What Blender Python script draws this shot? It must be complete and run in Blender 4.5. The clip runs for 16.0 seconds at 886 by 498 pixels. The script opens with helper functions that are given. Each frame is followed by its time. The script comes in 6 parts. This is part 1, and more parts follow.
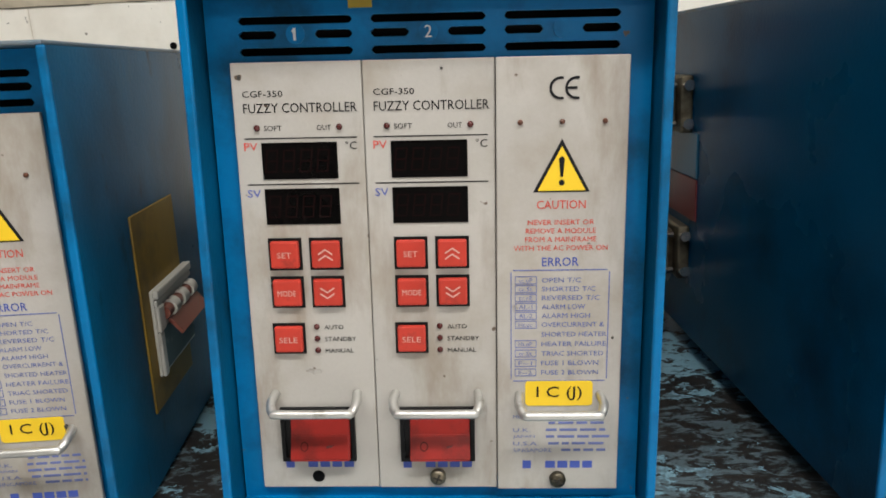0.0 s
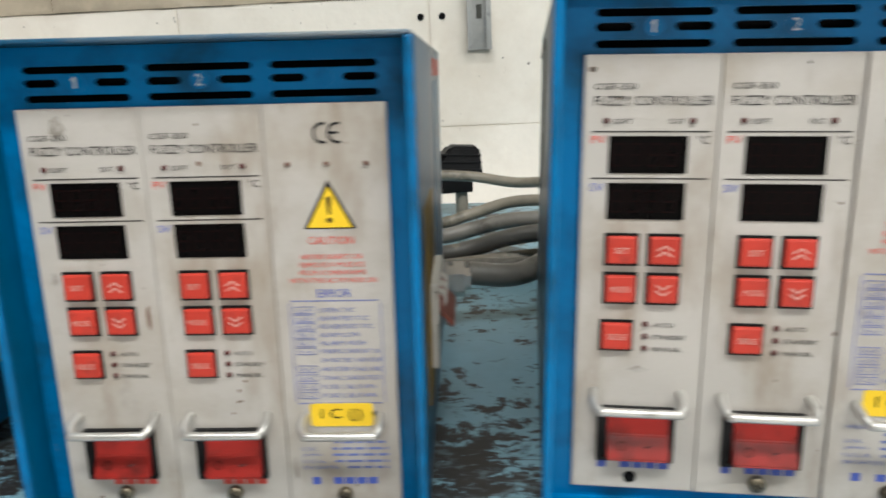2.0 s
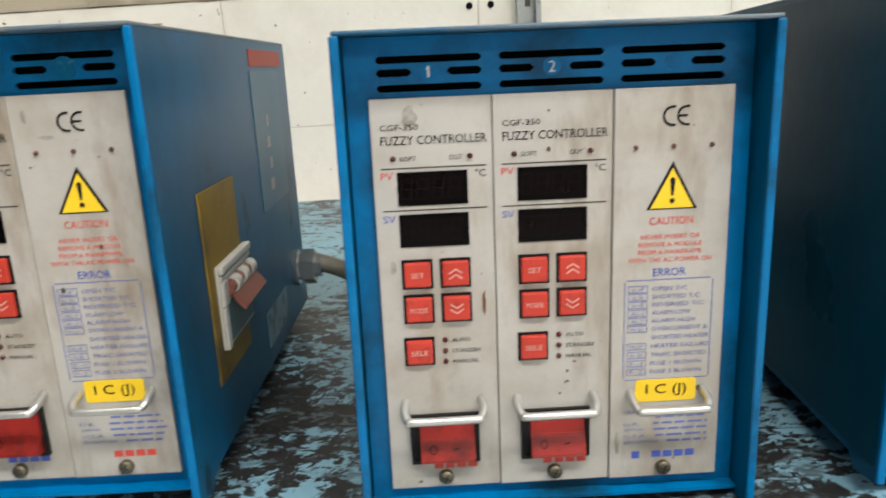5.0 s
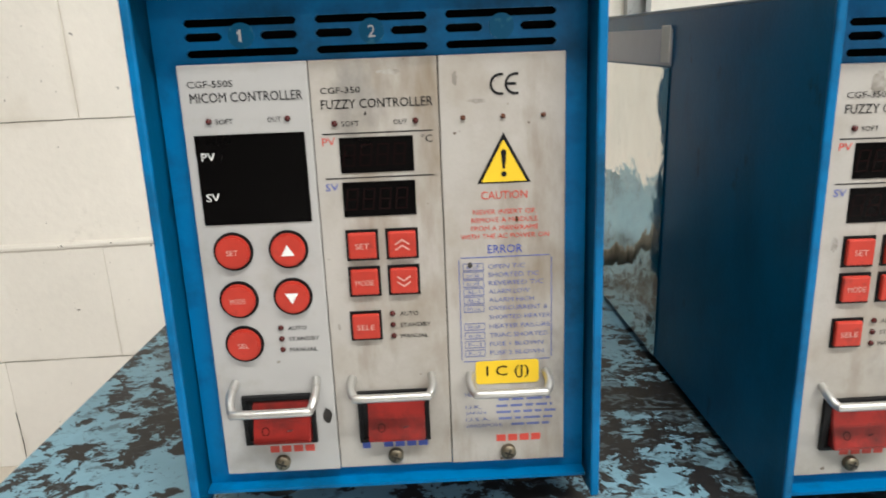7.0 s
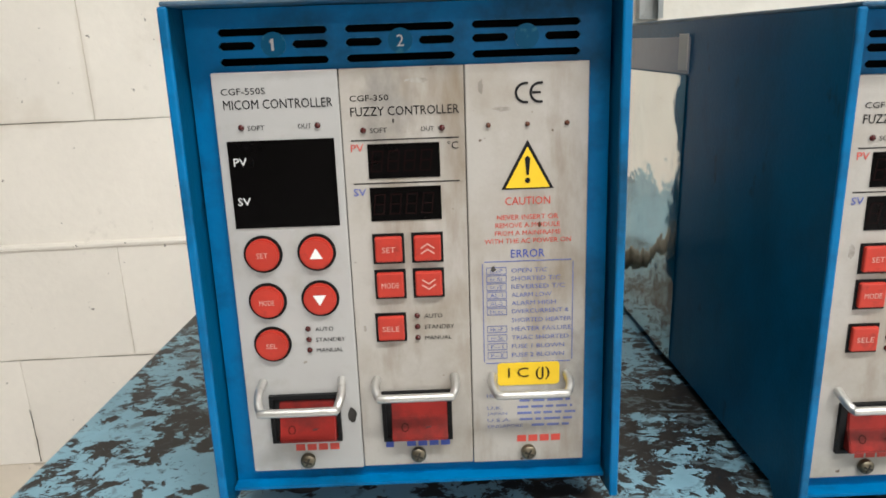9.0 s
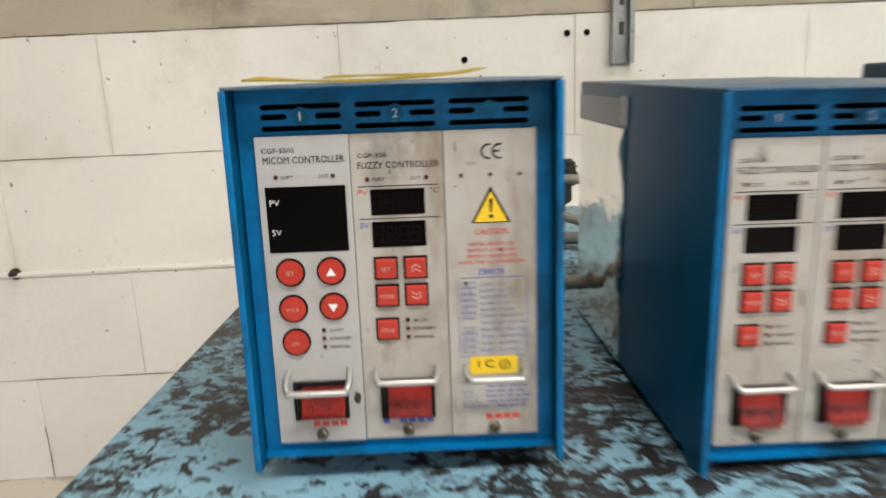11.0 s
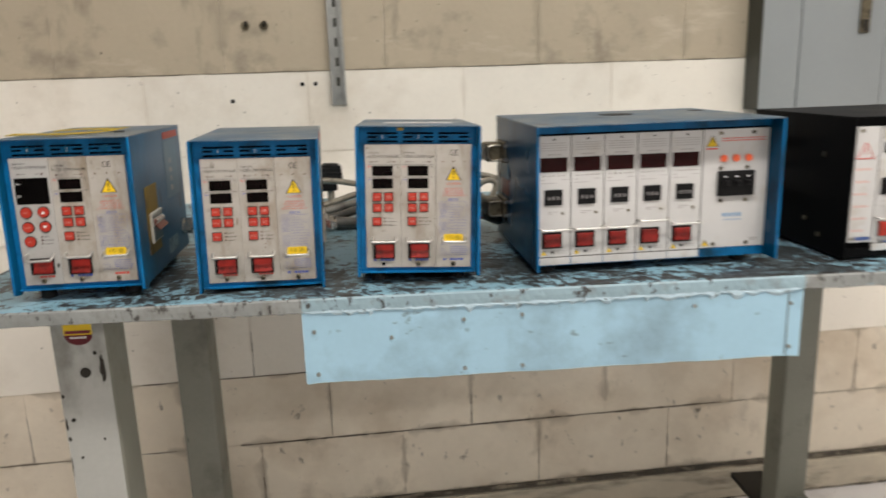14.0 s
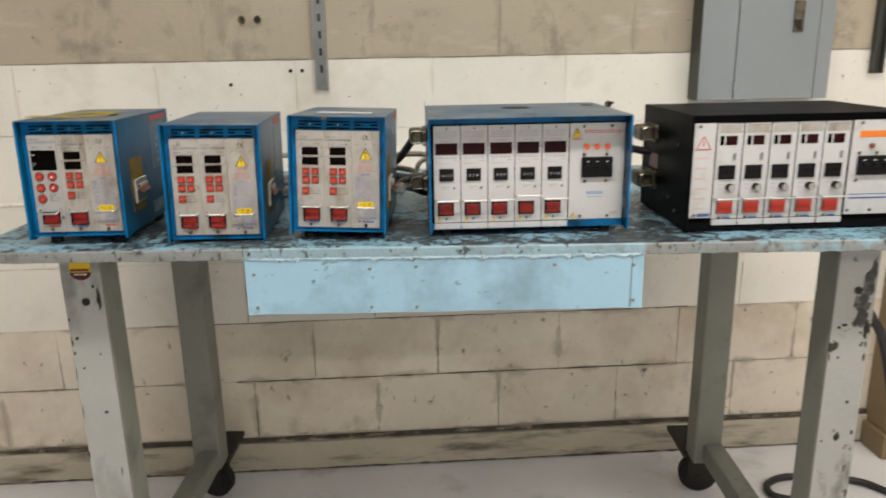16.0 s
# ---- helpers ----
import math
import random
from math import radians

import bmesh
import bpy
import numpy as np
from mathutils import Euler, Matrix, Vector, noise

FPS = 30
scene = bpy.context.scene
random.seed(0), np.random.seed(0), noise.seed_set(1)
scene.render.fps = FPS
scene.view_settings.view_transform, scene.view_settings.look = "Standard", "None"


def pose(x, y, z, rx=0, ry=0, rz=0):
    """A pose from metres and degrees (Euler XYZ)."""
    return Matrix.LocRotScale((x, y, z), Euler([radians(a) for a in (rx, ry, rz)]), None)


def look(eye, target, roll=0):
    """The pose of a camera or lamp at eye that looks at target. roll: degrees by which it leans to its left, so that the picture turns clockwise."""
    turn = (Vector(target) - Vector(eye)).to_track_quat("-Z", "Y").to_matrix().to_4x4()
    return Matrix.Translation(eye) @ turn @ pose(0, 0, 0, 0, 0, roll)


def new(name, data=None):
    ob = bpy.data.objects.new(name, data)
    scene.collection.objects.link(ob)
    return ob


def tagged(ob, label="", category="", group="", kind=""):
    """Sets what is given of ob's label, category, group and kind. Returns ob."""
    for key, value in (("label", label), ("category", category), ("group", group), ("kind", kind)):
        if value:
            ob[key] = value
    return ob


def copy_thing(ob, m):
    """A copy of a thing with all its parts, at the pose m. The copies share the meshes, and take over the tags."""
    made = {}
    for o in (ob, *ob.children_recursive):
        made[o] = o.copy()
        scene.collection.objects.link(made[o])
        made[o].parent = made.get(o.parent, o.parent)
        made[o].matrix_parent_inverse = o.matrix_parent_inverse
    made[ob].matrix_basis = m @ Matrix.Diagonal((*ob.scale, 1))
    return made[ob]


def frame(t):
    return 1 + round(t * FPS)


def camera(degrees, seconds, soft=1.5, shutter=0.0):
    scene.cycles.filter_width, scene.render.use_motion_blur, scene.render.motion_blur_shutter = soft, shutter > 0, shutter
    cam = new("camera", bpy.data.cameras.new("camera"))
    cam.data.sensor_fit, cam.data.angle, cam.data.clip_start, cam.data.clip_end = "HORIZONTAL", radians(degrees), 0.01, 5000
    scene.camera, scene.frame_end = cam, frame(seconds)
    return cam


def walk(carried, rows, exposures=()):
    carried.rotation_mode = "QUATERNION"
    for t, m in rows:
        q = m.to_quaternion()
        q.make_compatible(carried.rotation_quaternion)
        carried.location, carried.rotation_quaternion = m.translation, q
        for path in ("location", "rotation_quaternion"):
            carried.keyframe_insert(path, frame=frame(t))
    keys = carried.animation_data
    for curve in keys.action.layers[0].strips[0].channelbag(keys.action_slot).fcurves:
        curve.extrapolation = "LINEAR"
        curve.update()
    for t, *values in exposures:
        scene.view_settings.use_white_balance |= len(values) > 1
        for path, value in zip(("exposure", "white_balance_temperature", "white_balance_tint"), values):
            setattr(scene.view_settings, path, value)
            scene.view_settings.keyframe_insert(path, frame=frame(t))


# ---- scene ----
cam = camera(62.03, 16.0, soft=1.7, shutter=0.8)
PATH = [
    (0, (0.0037, -0.0004, 1.2774), (0.0292, 0.9677, 1.0282), -3.33),
    (0.5, (-0.0053, 0.0023, 1.2782), (0.0168, 0.9690, 1.0231), -3.15),
    (1, (-0.0460, 0.0022, 1.2820), (-0.0110, 0.9699, 1.0322), -3.22),
    (1.5, (-0.0777, 0.0024, 1.2793), (-0.0738, 0.9731, 1.0389), -3.29),
    (2, (-0.1080, 0.0021, 1.2777), (-0.1626, 0.9719, 1.0402), -2.59),
    (2.5, (-0.1784, 0.0101, 1.2912), (-0.1895, 0.9815, 1.0537), -4.15),
    (3, (-0.2376, 0.0142, 1.2900), (-0.2348, 0.9863, 1.0553), -3.87),
    (3.2, (-0.2470, 0.0140, 1.2860), (-0.2296, 0.9855, 1.0495), -3.40),
    (5.3, (-0.2870, -0.0100, 1.2840), (-0.2880, 0.9550, 1.0215), -3.70),
    (5.5, (-0.3024, -0.0057, 1.2823), (-0.3299, 0.9549, 1.0057), -3.57),
    (6, (-0.3514, -0.0094, 1.2795), (-0.4110, 0.9509, 1.0071), -2.19),
    (6.5, (-0.4352, 0.0087, 1.2858), (-0.4010, 0.9656, 0.9974), -3.49),
    (7, (-0.4618, 0.0144, 1.2867), (-0.4397, 0.9747, 1.0085), -2.79),
    (7.5, (-0.4714, 0.0121, 1.2853), (-0.4467, 0.9744, 1.0147), -2.56),
    (8, (-0.4667, 0.0075, 1.2858), (-0.4586, 0.9701, 1.0152), -2.65),
    (8.2, (-0.4690, 0.0080, 1.2870), (-0.4555, 0.9690, 1.0110), -2.55),
    (10.3, (-0.4700, 0.0030, 1.2910), (-0.4585, 0.9670, 1.0240), -2.62),
    (10.5, (-0.4745, -0.0077, 1.2912), (-0.4632, 0.9603, 1.0406), -2.68),
    (11, (-0.4654, -0.0898, 1.3131), (-0.4428, 0.8807, 1.0728), -2.53),
    (11.5, (-0.4052, -0.2401, 1.3274), (-0.4088, 0.7302, 1.0856), -2.45),
    (12, (-0.3708, -0.3673, 1.3445), (-0.3621, 0.6035, 1.1050), -2.31),
    (12.5, (-0.3494, -0.4850, 1.3417), (-0.2457, 0.4773, 1.0903), -2.88),
    (13, (-0.2507, -0.5885, 1.3524), (-0.1527, 0.3791, 1.1200), -2.36),
    (13.5, (-0.1296, -0.6940, 1.3557), (-0.0783, 0.2704, 1.0965), -1.47),
    (14, (-0.0928, -0.7721, 1.3745), (0.0289, 0.1933, 1.1441), -1.84),
    (14.5, (-0.0910, -0.8516, 1.3795), (0.0537, 0.1096, 1.1445), -2.54),
    (15, (-0.0073, -0.9619, 1.3908), (0.0592, 0.0070, 1.1525), -1.43),
    (15.5, (0.0846, -1.0442, 1.3938), (0.1207, -0.0782, 1.1378), -0.61),
    (16, (0.1168, -1.0792, 1.4205), (0.1750, -0.1162, 1.1573), -1.03),
]
EXPOSURES = [(0.0, 0.0, 6250, 10), (1.0, 0.08, 6200, 9), (3.0, 0.14, 6050, 8), (5.5, 0.22, 6250, 8), (8.0, 0.18, 6200, 10), (10.5, 0.16, 6250, 10), (11.4, -0.05, 6500, 12), (12.5, -0.12, 6600, 13), (14.0, -0.15, 6600, 13), (16.0, -0.17, 6500, 11)]
walk(cam, [(t, look(eye, target, roll)) for t, eye, target, roll in PATH], EXPOSURES)

# ---- light: fluorescent fittings under the ceiling of a closed workshop ----
world = bpy.data.worlds.new("workshop_air")
world.use_nodes = True
world.node_tree.nodes["Background"].inputs[0].default_value = (0.9, 0.95, 1.0, 1)
world.node_tree.nodes["Background"].inputs[1].default_value = 0.02
scene.world = world

CEILING = 3.3
TUBES = [(0.2, -0.78, 68), (2.9, -0.78, 30), (1.0, -4.1, 66), (3.4, -4.1, 40)]
for lx, ly, watts in TUBES:
    lamp = bpy.data.lights.new("tube_light", "AREA")
    lamp.shape, lamp.size, lamp.size_y = "RECTANGLE", 2.4, 0.3
    lamp.energy, lamp.color = watts, (1.0, 0.97, 0.9)
    new("tube_light", lamp).matrix_world = pose(lx, ly, CEILING - 0.13)

# ---- materials ----
def local_point(nt):
    """Object coordinates, shifted by a chance amount for each object, so that alike pieces differ."""
    co, info, add = nt.nodes.new("ShaderNodeTexCoord"), nt.nodes.new("ShaderNodeObjectInfo"), nt.nodes.new("ShaderNodeVectorMath")
    times = nt.nodes.new("ShaderNodeMath")
    times.operation = "MULTIPLY"
    nt.links.new(info.outputs["Random"], times.inputs[0])
    times.inputs[1].default_value = 23.0
    add.operation = "ADD"
    nt.links.new(co.outputs["Object"], add.inputs[0])
    nt.links.new(times.outputs[0], add.inputs[1])
    return add.outputs[0]


def material(name, colour, rough=0.5, metal=0.0, vary=0.12, scale=8.0, bump=0.0, bump_scale=120.0, coat=0.0, per_object=0.0):
    """A surface with cloudy variation at two scales, fine relief and uneven gloss."""
    m = bpy.data.materials.new(name)
    m.use_nodes = True
    nt = m.node_tree
    bsdf = nt.nodes["Principled BSDF"]
    bsdf.inputs["Roughness"].default_value = rough
    bsdf.inputs["Metallic"].default_value = metal
    bsdf.inputs["Coat Weight"].default_value = coat
    link = nt.links.new
    place = local_point(nt)
    big = nt.nodes.new("ShaderNodeTexNoise")
    big.inputs["Scale"].default_value, big.inputs["Detail"].default_value = scale, 5
    fine = nt.nodes.new("ShaderNodeTexNoise")
    fine.inputs["Scale"].default_value, fine.inputs["Detail"].default_value = bump_scale, 3
    link(place, big.inputs["Vector"])
    link(place, fine.inputs["Vector"])
    both = nt.nodes.new("ShaderNodeMath")
    both.operation = "MULTIPLY_ADD"
    link(fine.outputs["Fac"], both.inputs[0])
    both.inputs[1].default_value = 0.35
    link(big.outputs["Fac"], both.inputs[2])
    ramp = nt.nodes.new("ShaderNodeMapRange")
    ramp.inputs["From Min"].default_value, ramp.inputs["From Max"].default_value = 0.4, 0.95
    ramp.inputs["To Min"].default_value, ramp.inputs["To Max"].default_value = 1 - vary, 1 + vary
    link(both.outputs[0], ramp.inputs["Value"])
    level = ramp.outputs["Result"]
    if per_object:
        info = nt.nodes.new("ShaderNodeObjectInfo")
        spread = nt.nodes.new("ShaderNodeMath")
        spread.operation = "MULTIPLY_ADD"
        link(info.outputs["Random"], spread.inputs[0])
        spread.inputs[1].default_value, spread.inputs[2].default_value = per_object, 1 - per_object / 2
        prod = nt.nodes.new("ShaderNodeMath")
        prod.operation = "MULTIPLY"
        link(level, prod.inputs[0])
        link(spread.outputs[0], prod.inputs[1])
        level = prod.outputs[0]
    tint = nt.nodes.new("ShaderNodeVectorMath")
    tint.operation = "SCALE"
    tint.inputs[0].default_value = colour
    link(level, tint.inputs["Scale"])
    link(tint.outputs[0], bsdf.inputs["Base Color"])
    gloss = nt.nodes.new("ShaderNodeMapRange")
    gloss.inputs["To Min"].default_value, gloss.inputs["To Max"].default_value = max(rough - 0.1, 0.02), min(rough + 0.12, 1)
    link(big.outputs["Fac"], gloss.inputs["Value"])
    link(gloss.outputs["Result"], bsdf.inputs["Roughness"])
    if bump:
        rel = nt.nodes.new("ShaderNodeBump")
        rel.inputs["Strength"].default_value, rel.inputs["Distance"].default_value = bump, 0.002
        link(fine.outputs["Fac"], rel.inputs["Height"])
        link(rel.outputs["Normal"], bsdf.inputs["Normal"])
    return m


def worn(m, colour, scale=6.0, low=0.55, high=0.6, stretch=(1, 1, 1), detail=8.0, rough=None, turn=0.0):
    """Lay patches of another colour (chipped paint, grime, rust) over a material by a thresholded noise."""
    nt = m.node_tree
    bsdf = nt.nodes["Principled BSDF"]
    link = nt.links.new
    mp = nt.nodes.new("ShaderNodeMapping")
    mp.inputs["Scale"].default_value = stretch
    mp.inputs["Rotation"].default_value = (0, 0, turn)
    ns = nt.nodes.new("ShaderNodeTexNoise")
    ns.inputs["Scale"].default_value, ns.inputs["Detail"].default_value, ns.inputs["Roughness"].default_value = scale, detail, 0.62
    link(local_point(nt), mp.inputs["Vector"])
    link(mp.outputs[0], ns.inputs["Vector"])
    mask = nt.nodes.new("ShaderNodeMapRange")
    mask.inputs["From Min"].default_value, mask.inputs["From Max"].default_value = low, high
    link(ns.outputs["Fac"], mask.inputs["Value"])
    mix = nt.nodes.new("ShaderNodeMix")
    mix.data_type = "RGBA"
    old = bsdf.inputs["Base Color"].links[0].from_socket
    link(mask.outputs["Result"], mix.inputs["Factor"])
    link(old, mix.inputs["A"])
    mix.inputs["B"].default_value = (*colour, 1)
    link(mix.outputs["Result"], bsdf.inputs["Base Color"])
    return m


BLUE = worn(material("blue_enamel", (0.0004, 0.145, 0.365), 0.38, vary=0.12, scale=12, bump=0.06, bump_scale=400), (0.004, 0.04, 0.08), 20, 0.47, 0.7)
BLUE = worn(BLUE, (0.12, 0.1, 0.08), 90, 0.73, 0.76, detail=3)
# the blue enamel darkened for side faces: their shade is in the colour, stains on top
BLUE_SIDE_SHADE = worn(material("blue_side_enamel", (0.0004, 0.088, 0.195), 0.3, vary=0.16, scale=7, bump=0.06, bump_scale=500), (0.002, 0.028, 0.06), 7, 0.46, 0.7, (1, 1, 0.6))
BLUE_SIDE_SHADE = worn(BLUE_SIDE_SHADE, (0.003, 0.01, 0.02), 42, 0.63, 0.72, (1, 1, 0.45), detail=8)
BLUE_SIDE_SHADE = worn(BLUE_SIDE_SHADE, (0.03, 0.08, 0.12), 18, 0.64, 0.75, (1, 1, 0.35), detail=9)
# long controller's sides: shade beside its neighbour painted in as a deeper blue
BLUE_DEEP_SHADE = worn(material("deep_blue_enamel", (0.0004, 0.052, 0.122), 0.27, vary=0.16, scale=7, bump=0.06, bump_scale=500), (0.002, 0.015, 0.035), 9, 0.5, 0.74)
# grey patches on the tops: dust, and the wall's grazing sheen painted in with it
BLUE_TOP = worn(material("dusty_blue_enamel", (0.004, 0.075, 0.16), 0.36, vary=0.16, scale=7, bump=0.06, bump_scale=500), (0.16, 0.185, 0.195), 9, 0.4, 0.64, detail=9)
BLUE_TOP = worn(BLUE_TOP, (0.012, 0.014, 0.016), 17, 0.6, 0.68)
BLACK_BOX = material("black_enamel", (0.005, 0.005, 0.0055), 0.42, vary=0.2, bump=0.1, bump_scale=500)
PANEL = worn(material("grey_panel", (0.44, 0.415, 0.38), 0.42, vary=0.06, scale=20, bump=0.03, bump_scale=700), (0.33, 0.29, 0.235), 26, 0.48, 0.78)
PANEL = worn(PANEL, (0.24, 0.19, 0.135), 34, 0.52, 0.74, (1, 1, 0.3), detail=8)
PANEL = worn(PANEL, (0.2, 0.19, 0.175), 15, 0.6, 0.74, (1, 1, 0.6), detail=10, turn=0.5)
PANEL = worn(PANEL, (0.11, 0.075, 0.05), 137, 0.735, 0.765, detail=2)
PANEL_MICOM = worn(material("satin_aluminium", (0.47, 0.463, 0.45), 0.36, metal=0.15, vary=0.05, scale=14), (0.34, 0.31, 0.26), 26, 0.52, 0.8)
PANEL_MICOM = worn(PANEL_MICOM, (0.12, 0.1, 0.08), 160, 0.74, 0.77, detail=2)
PANEL_MICOM = worn(PANEL_MICOM, (0.24, 0.21, 0.17), 22, 0.58, 0.78, (1, 1, 0.5), detail=9)
PANEL_WHITE = worn(material("white_panel", (0.58, 0.575, 0.57), 0.4, vary=0.04, scale=14), (0.45, 0.41, 0.35), 22, 0.56, 0.8)
# near-black that paints the shade inside holes, slots and cases
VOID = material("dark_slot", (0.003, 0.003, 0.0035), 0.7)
GLASS_BLACK = material("smoked_display", (0.0025, 0.0022, 0.0022), 0.12, vary=0.3)
GLASS_RED = material("red_display", (0.024, 0.0045, 0.005), 0.15, vary=0.3)
BUTTON_RED = material("red_button", (0.47, 0.04, 0.024), 0.38, vary=0.14, scale=60)
BUTTON_RED = worn(BUTTON_RED, (0.27, 0.03, 0.02), 120, 0.58, 0.72)
ROCKER_RED = worn(material("red_rocker", (0.25, 0.017, 0.013), 0.3, vary=0.2, scale=50), (0.09, 0.012, 0.01), 55, 0.48, 0.68)
BLACK_PLASTIC = material("black_plastic", (0.008, 0.008, 0.0085), 0.45, vary=0.25)
WHITE_PLASTIC = worn(material("white_plastic", (0.52, 0.5, 0.45), 0.45, vary=0.08), (0.2, 0.16, 0.12), 60, 0.62, 0.75)
BROWN_PLASTIC = material("brown_plastic", (0.2, 0.06, 0.04), 0.45)
BREAKER_FACE = worn(material("teal_label", (0.07, 0.115, 0.125), 0.45, vary=0.15), (0.2, 0.22, 0.21), 60, 0.58, 0.66)
GREY_PLASTIC = material("grey_plastic", (0.2, 0.21, 0.2), 0.5)
HANDLE = worn(material("satin_handle", (0.56, 0.55, 0.52), 0.36, metal=0.75, vary=0.1, scale=60), (0.2, 0.18, 0.15), 70, 0.6, 0.75)
STEEL = material("bright_steel", (0.72, 0.71, 0.69), 0.22, metal=1.0, vary=0.08, scale=60)
GLAND = worn(material("plated_gland", (0.33, 0.31, 0.27), 0.34, metal=0.95, vary=0.15, scale=60), (0.08, 0.07, 0.055), 60, 0.58, 0.7)
DULL_METAL = worn(material("dull_zinc", (0.22, 0.19, 0.135), 0.45, metal=0.9, vary=0.15, scale=40), (0.05, 0.042, 0.03), 40, 0.46, 0.62)
LED_RED = material("red_led", (0.07, 0.012, 0.011), 0.2)
LED_AMBER = material("amber_led", (0.11, 0.04, 0.022), 0.25)
NEON = material("orange_neon", (0.8, 0.13, 0.05), 0.3)
INK = material("black_print", (0.012, 0.012, 0.014), 0.6)
INK_RED = material("red_print", (0.6, 0.07, 0.05), 0.6)
INK_BLUE = material("blue_print", (0.06, 0.1, 0.42), 0.6)
INK_LIST = material("faded_blue_print", (0.13, 0.16, 0.37), 0.6, vary=0.3, scale=90)
INK_ROSE = material("worn_white_print", (0.62, 0.35, 0.3), 0.6)
INK_PALE = material("pale_blue_print", (0.25, 0.38, 0.55), 0.6)
INK_WHITE = material("white_print", (0.8, 0.8, 0.78), 0.6)
INK_FAINT = material("faint_print", (0.36, 0.34, 0.34), 0.6)
YELLOW = material("yellow_sticker", (0.84, 0.56, 0.015), 0.45, vary=0.05)
YELLOW_PLATE = worn(material("yellow_plate", (0.23, 0.14, 0.005), 0.5, vary=0.15), (0.07, 0.045, 0.012), 16, 0.5, 0.72)
ORANGE = material("orange_sticker", (0.8, 0.2, 0.02), 0.5)
BADGE = worn(material("blue_badge", (0.004, 0.1, 0.21), 0.3), (0.05, 0.2, 0.27), 160, 0.56, 0.66)
CABLE = worn(material("grey_cable", (0.17, 0.16, 0.14), 0.42, vary=0.2, scale=40), (0.05, 0.045, 0.036), 26, 0.5, 0.66)
CABLE_BLACK = material("black_cable", (0.02, 0.02, 0.02), 0.45)
TABLE_BLUE = material("table_paint", (0.215, 0.385, 0.475), 0.38, vary=0.16, scale=14, bump=0.1, bump_scale=90)


def scraped(m, colour, fine_scale, shift, stretch, turn, distort=1.3, sharp=0.02, density=0.38, spared=0.07):
    """Ragged scrapes down to bare metal, thick in some places and thin in others, fewer towards the back that is seldom used."""
    nt = m.node_tree
    bsdf, link = nt.nodes["Principled BSDF"], nt.links.new
    co = nt.nodes.new("ShaderNodeTexCoord")
    mp = nt.nodes.new("ShaderNodeMapping")
    mp.inputs["Scale"].default_value, mp.inputs["Rotation"].default_value = stretch, (0, 0, turn)
    link(co.outputs["Object"], mp.inputs["Vector"])
    fine, wide = nt.nodes.new("ShaderNodeTexNoise"), nt.nodes.new("ShaderNodeTexNoise")
    for n, sc, d, w in ((fine, fine_scale, 10, distort), (wide, 4.5, 3, 0.3)):
        n.inputs["Scale"].default_value, n.inputs["Detail"].default_value, n.inputs["Distortion"].default_value = sc, d, w
    fine.inputs["Roughness"].default_value = 0.68
    link(mp.outputs[0], fine.inputs["Vector"])
    link(co.outputs["Object"], wide.inputs["Vector"])
    add = nt.nodes.new("ShaderNodeMath")
    add.operation = "MULTIPLY_ADD"
    link(wide.outputs["Fac"], add.inputs[0])
    add.inputs[1].default_value = density
    link(fine.outputs["Fac"], add.inputs[2])
    mask = nt.nodes.new("ShaderNodeMapRange")
    mask.inputs["From Min"].default_value, mask.inputs["From Max"].default_value = shift, shift + sharp
    split, back, less = nt.nodes.new("ShaderNodeSeparateXYZ"), nt.nodes.new("ShaderNodeMapRange"), nt.nodes.new("ShaderNodeMath")
    link(co.outputs["Object"], split.inputs[0])
    back.inputs["From Min"].default_value, back.inputs["From Max"].default_value, back.inputs["To Max"].default_value = 0.12, 0.45, spared
    link(split.outputs["Y"], back.inputs["Value"])
    less.operation = "SUBTRACT"
    link(add.outputs[0], less.inputs[0])
    link(back.outputs["Result"], less.inputs[1])
    link(less.outputs[0], mask.inputs["Value"])
    mix = nt.nodes.new("ShaderNodeMix")
    mix.data_type = "RGBA"
    link(mask.outputs["Result"], mix.inputs["Factor"])
    link(bsdf.inputs["Base Color"].links[0].from_socket, mix.inputs["A"])
    mix.inputs["B"].default_value = (*colour, 1)
    link(mix.outputs["Result"], bsdf.inputs["Base Color"])
    return m


scraped(TABLE_BLUE, (0.13, 0.21, 0.25), 60, 0.72, (1, 1, 1), 0.2, 0.4, 0.06)
scraped(TABLE_BLUE, (0.026, 0.025, 0.025), 34, 0.697, (1, 1.2, 1), 0.7, 0.35, 0.012)
scraped(TABLE_BLUE, (0.026, 0.025, 0.025), 78, 0.697, (0.9, 1.2, 1), 0.5, 0.35, 0.012)
scraped(TABLE_BLUE, (0.024, 0.022, 0.021), 12, 0.77, (1, 1.2, 1), 0.3, 0.4, 0.02, 0.4)
scraped(TABLE_BLUE, (0.1, 0.14, 0.16), 130, 0.79, (0.7, 1.2, 1), 0.3, 0.6, 0.08, 0.5)
scraped(TABLE_BLUE, (0.03, 0.027, 0.025), 22, 0.825, (0.18, 3.0, 1), 0.9, 0.3, 0.02)
scraped(TABLE_BLUE, (0.03, 0.027, 0.025), 22, 0.825, (0.18, 3.0, 1), -0.5, 0.3, 0.02)
TABLE_EDGE = worn(material("table_edge_paint", (0.26, 0.275, 0.27), 0.55, vary=0.18, scale=14, bump=0.3, bump_scale=60), (0.2, 0.2, 0.185), 34, 0.5, 0.66, (1, 1, 0.5))
TABLE_EDGE = worn(TABLE_EDGE, (0.05, 0.046, 0.042), 110, 0.56, 0.64, (1, 1, 0.45), detail=7)
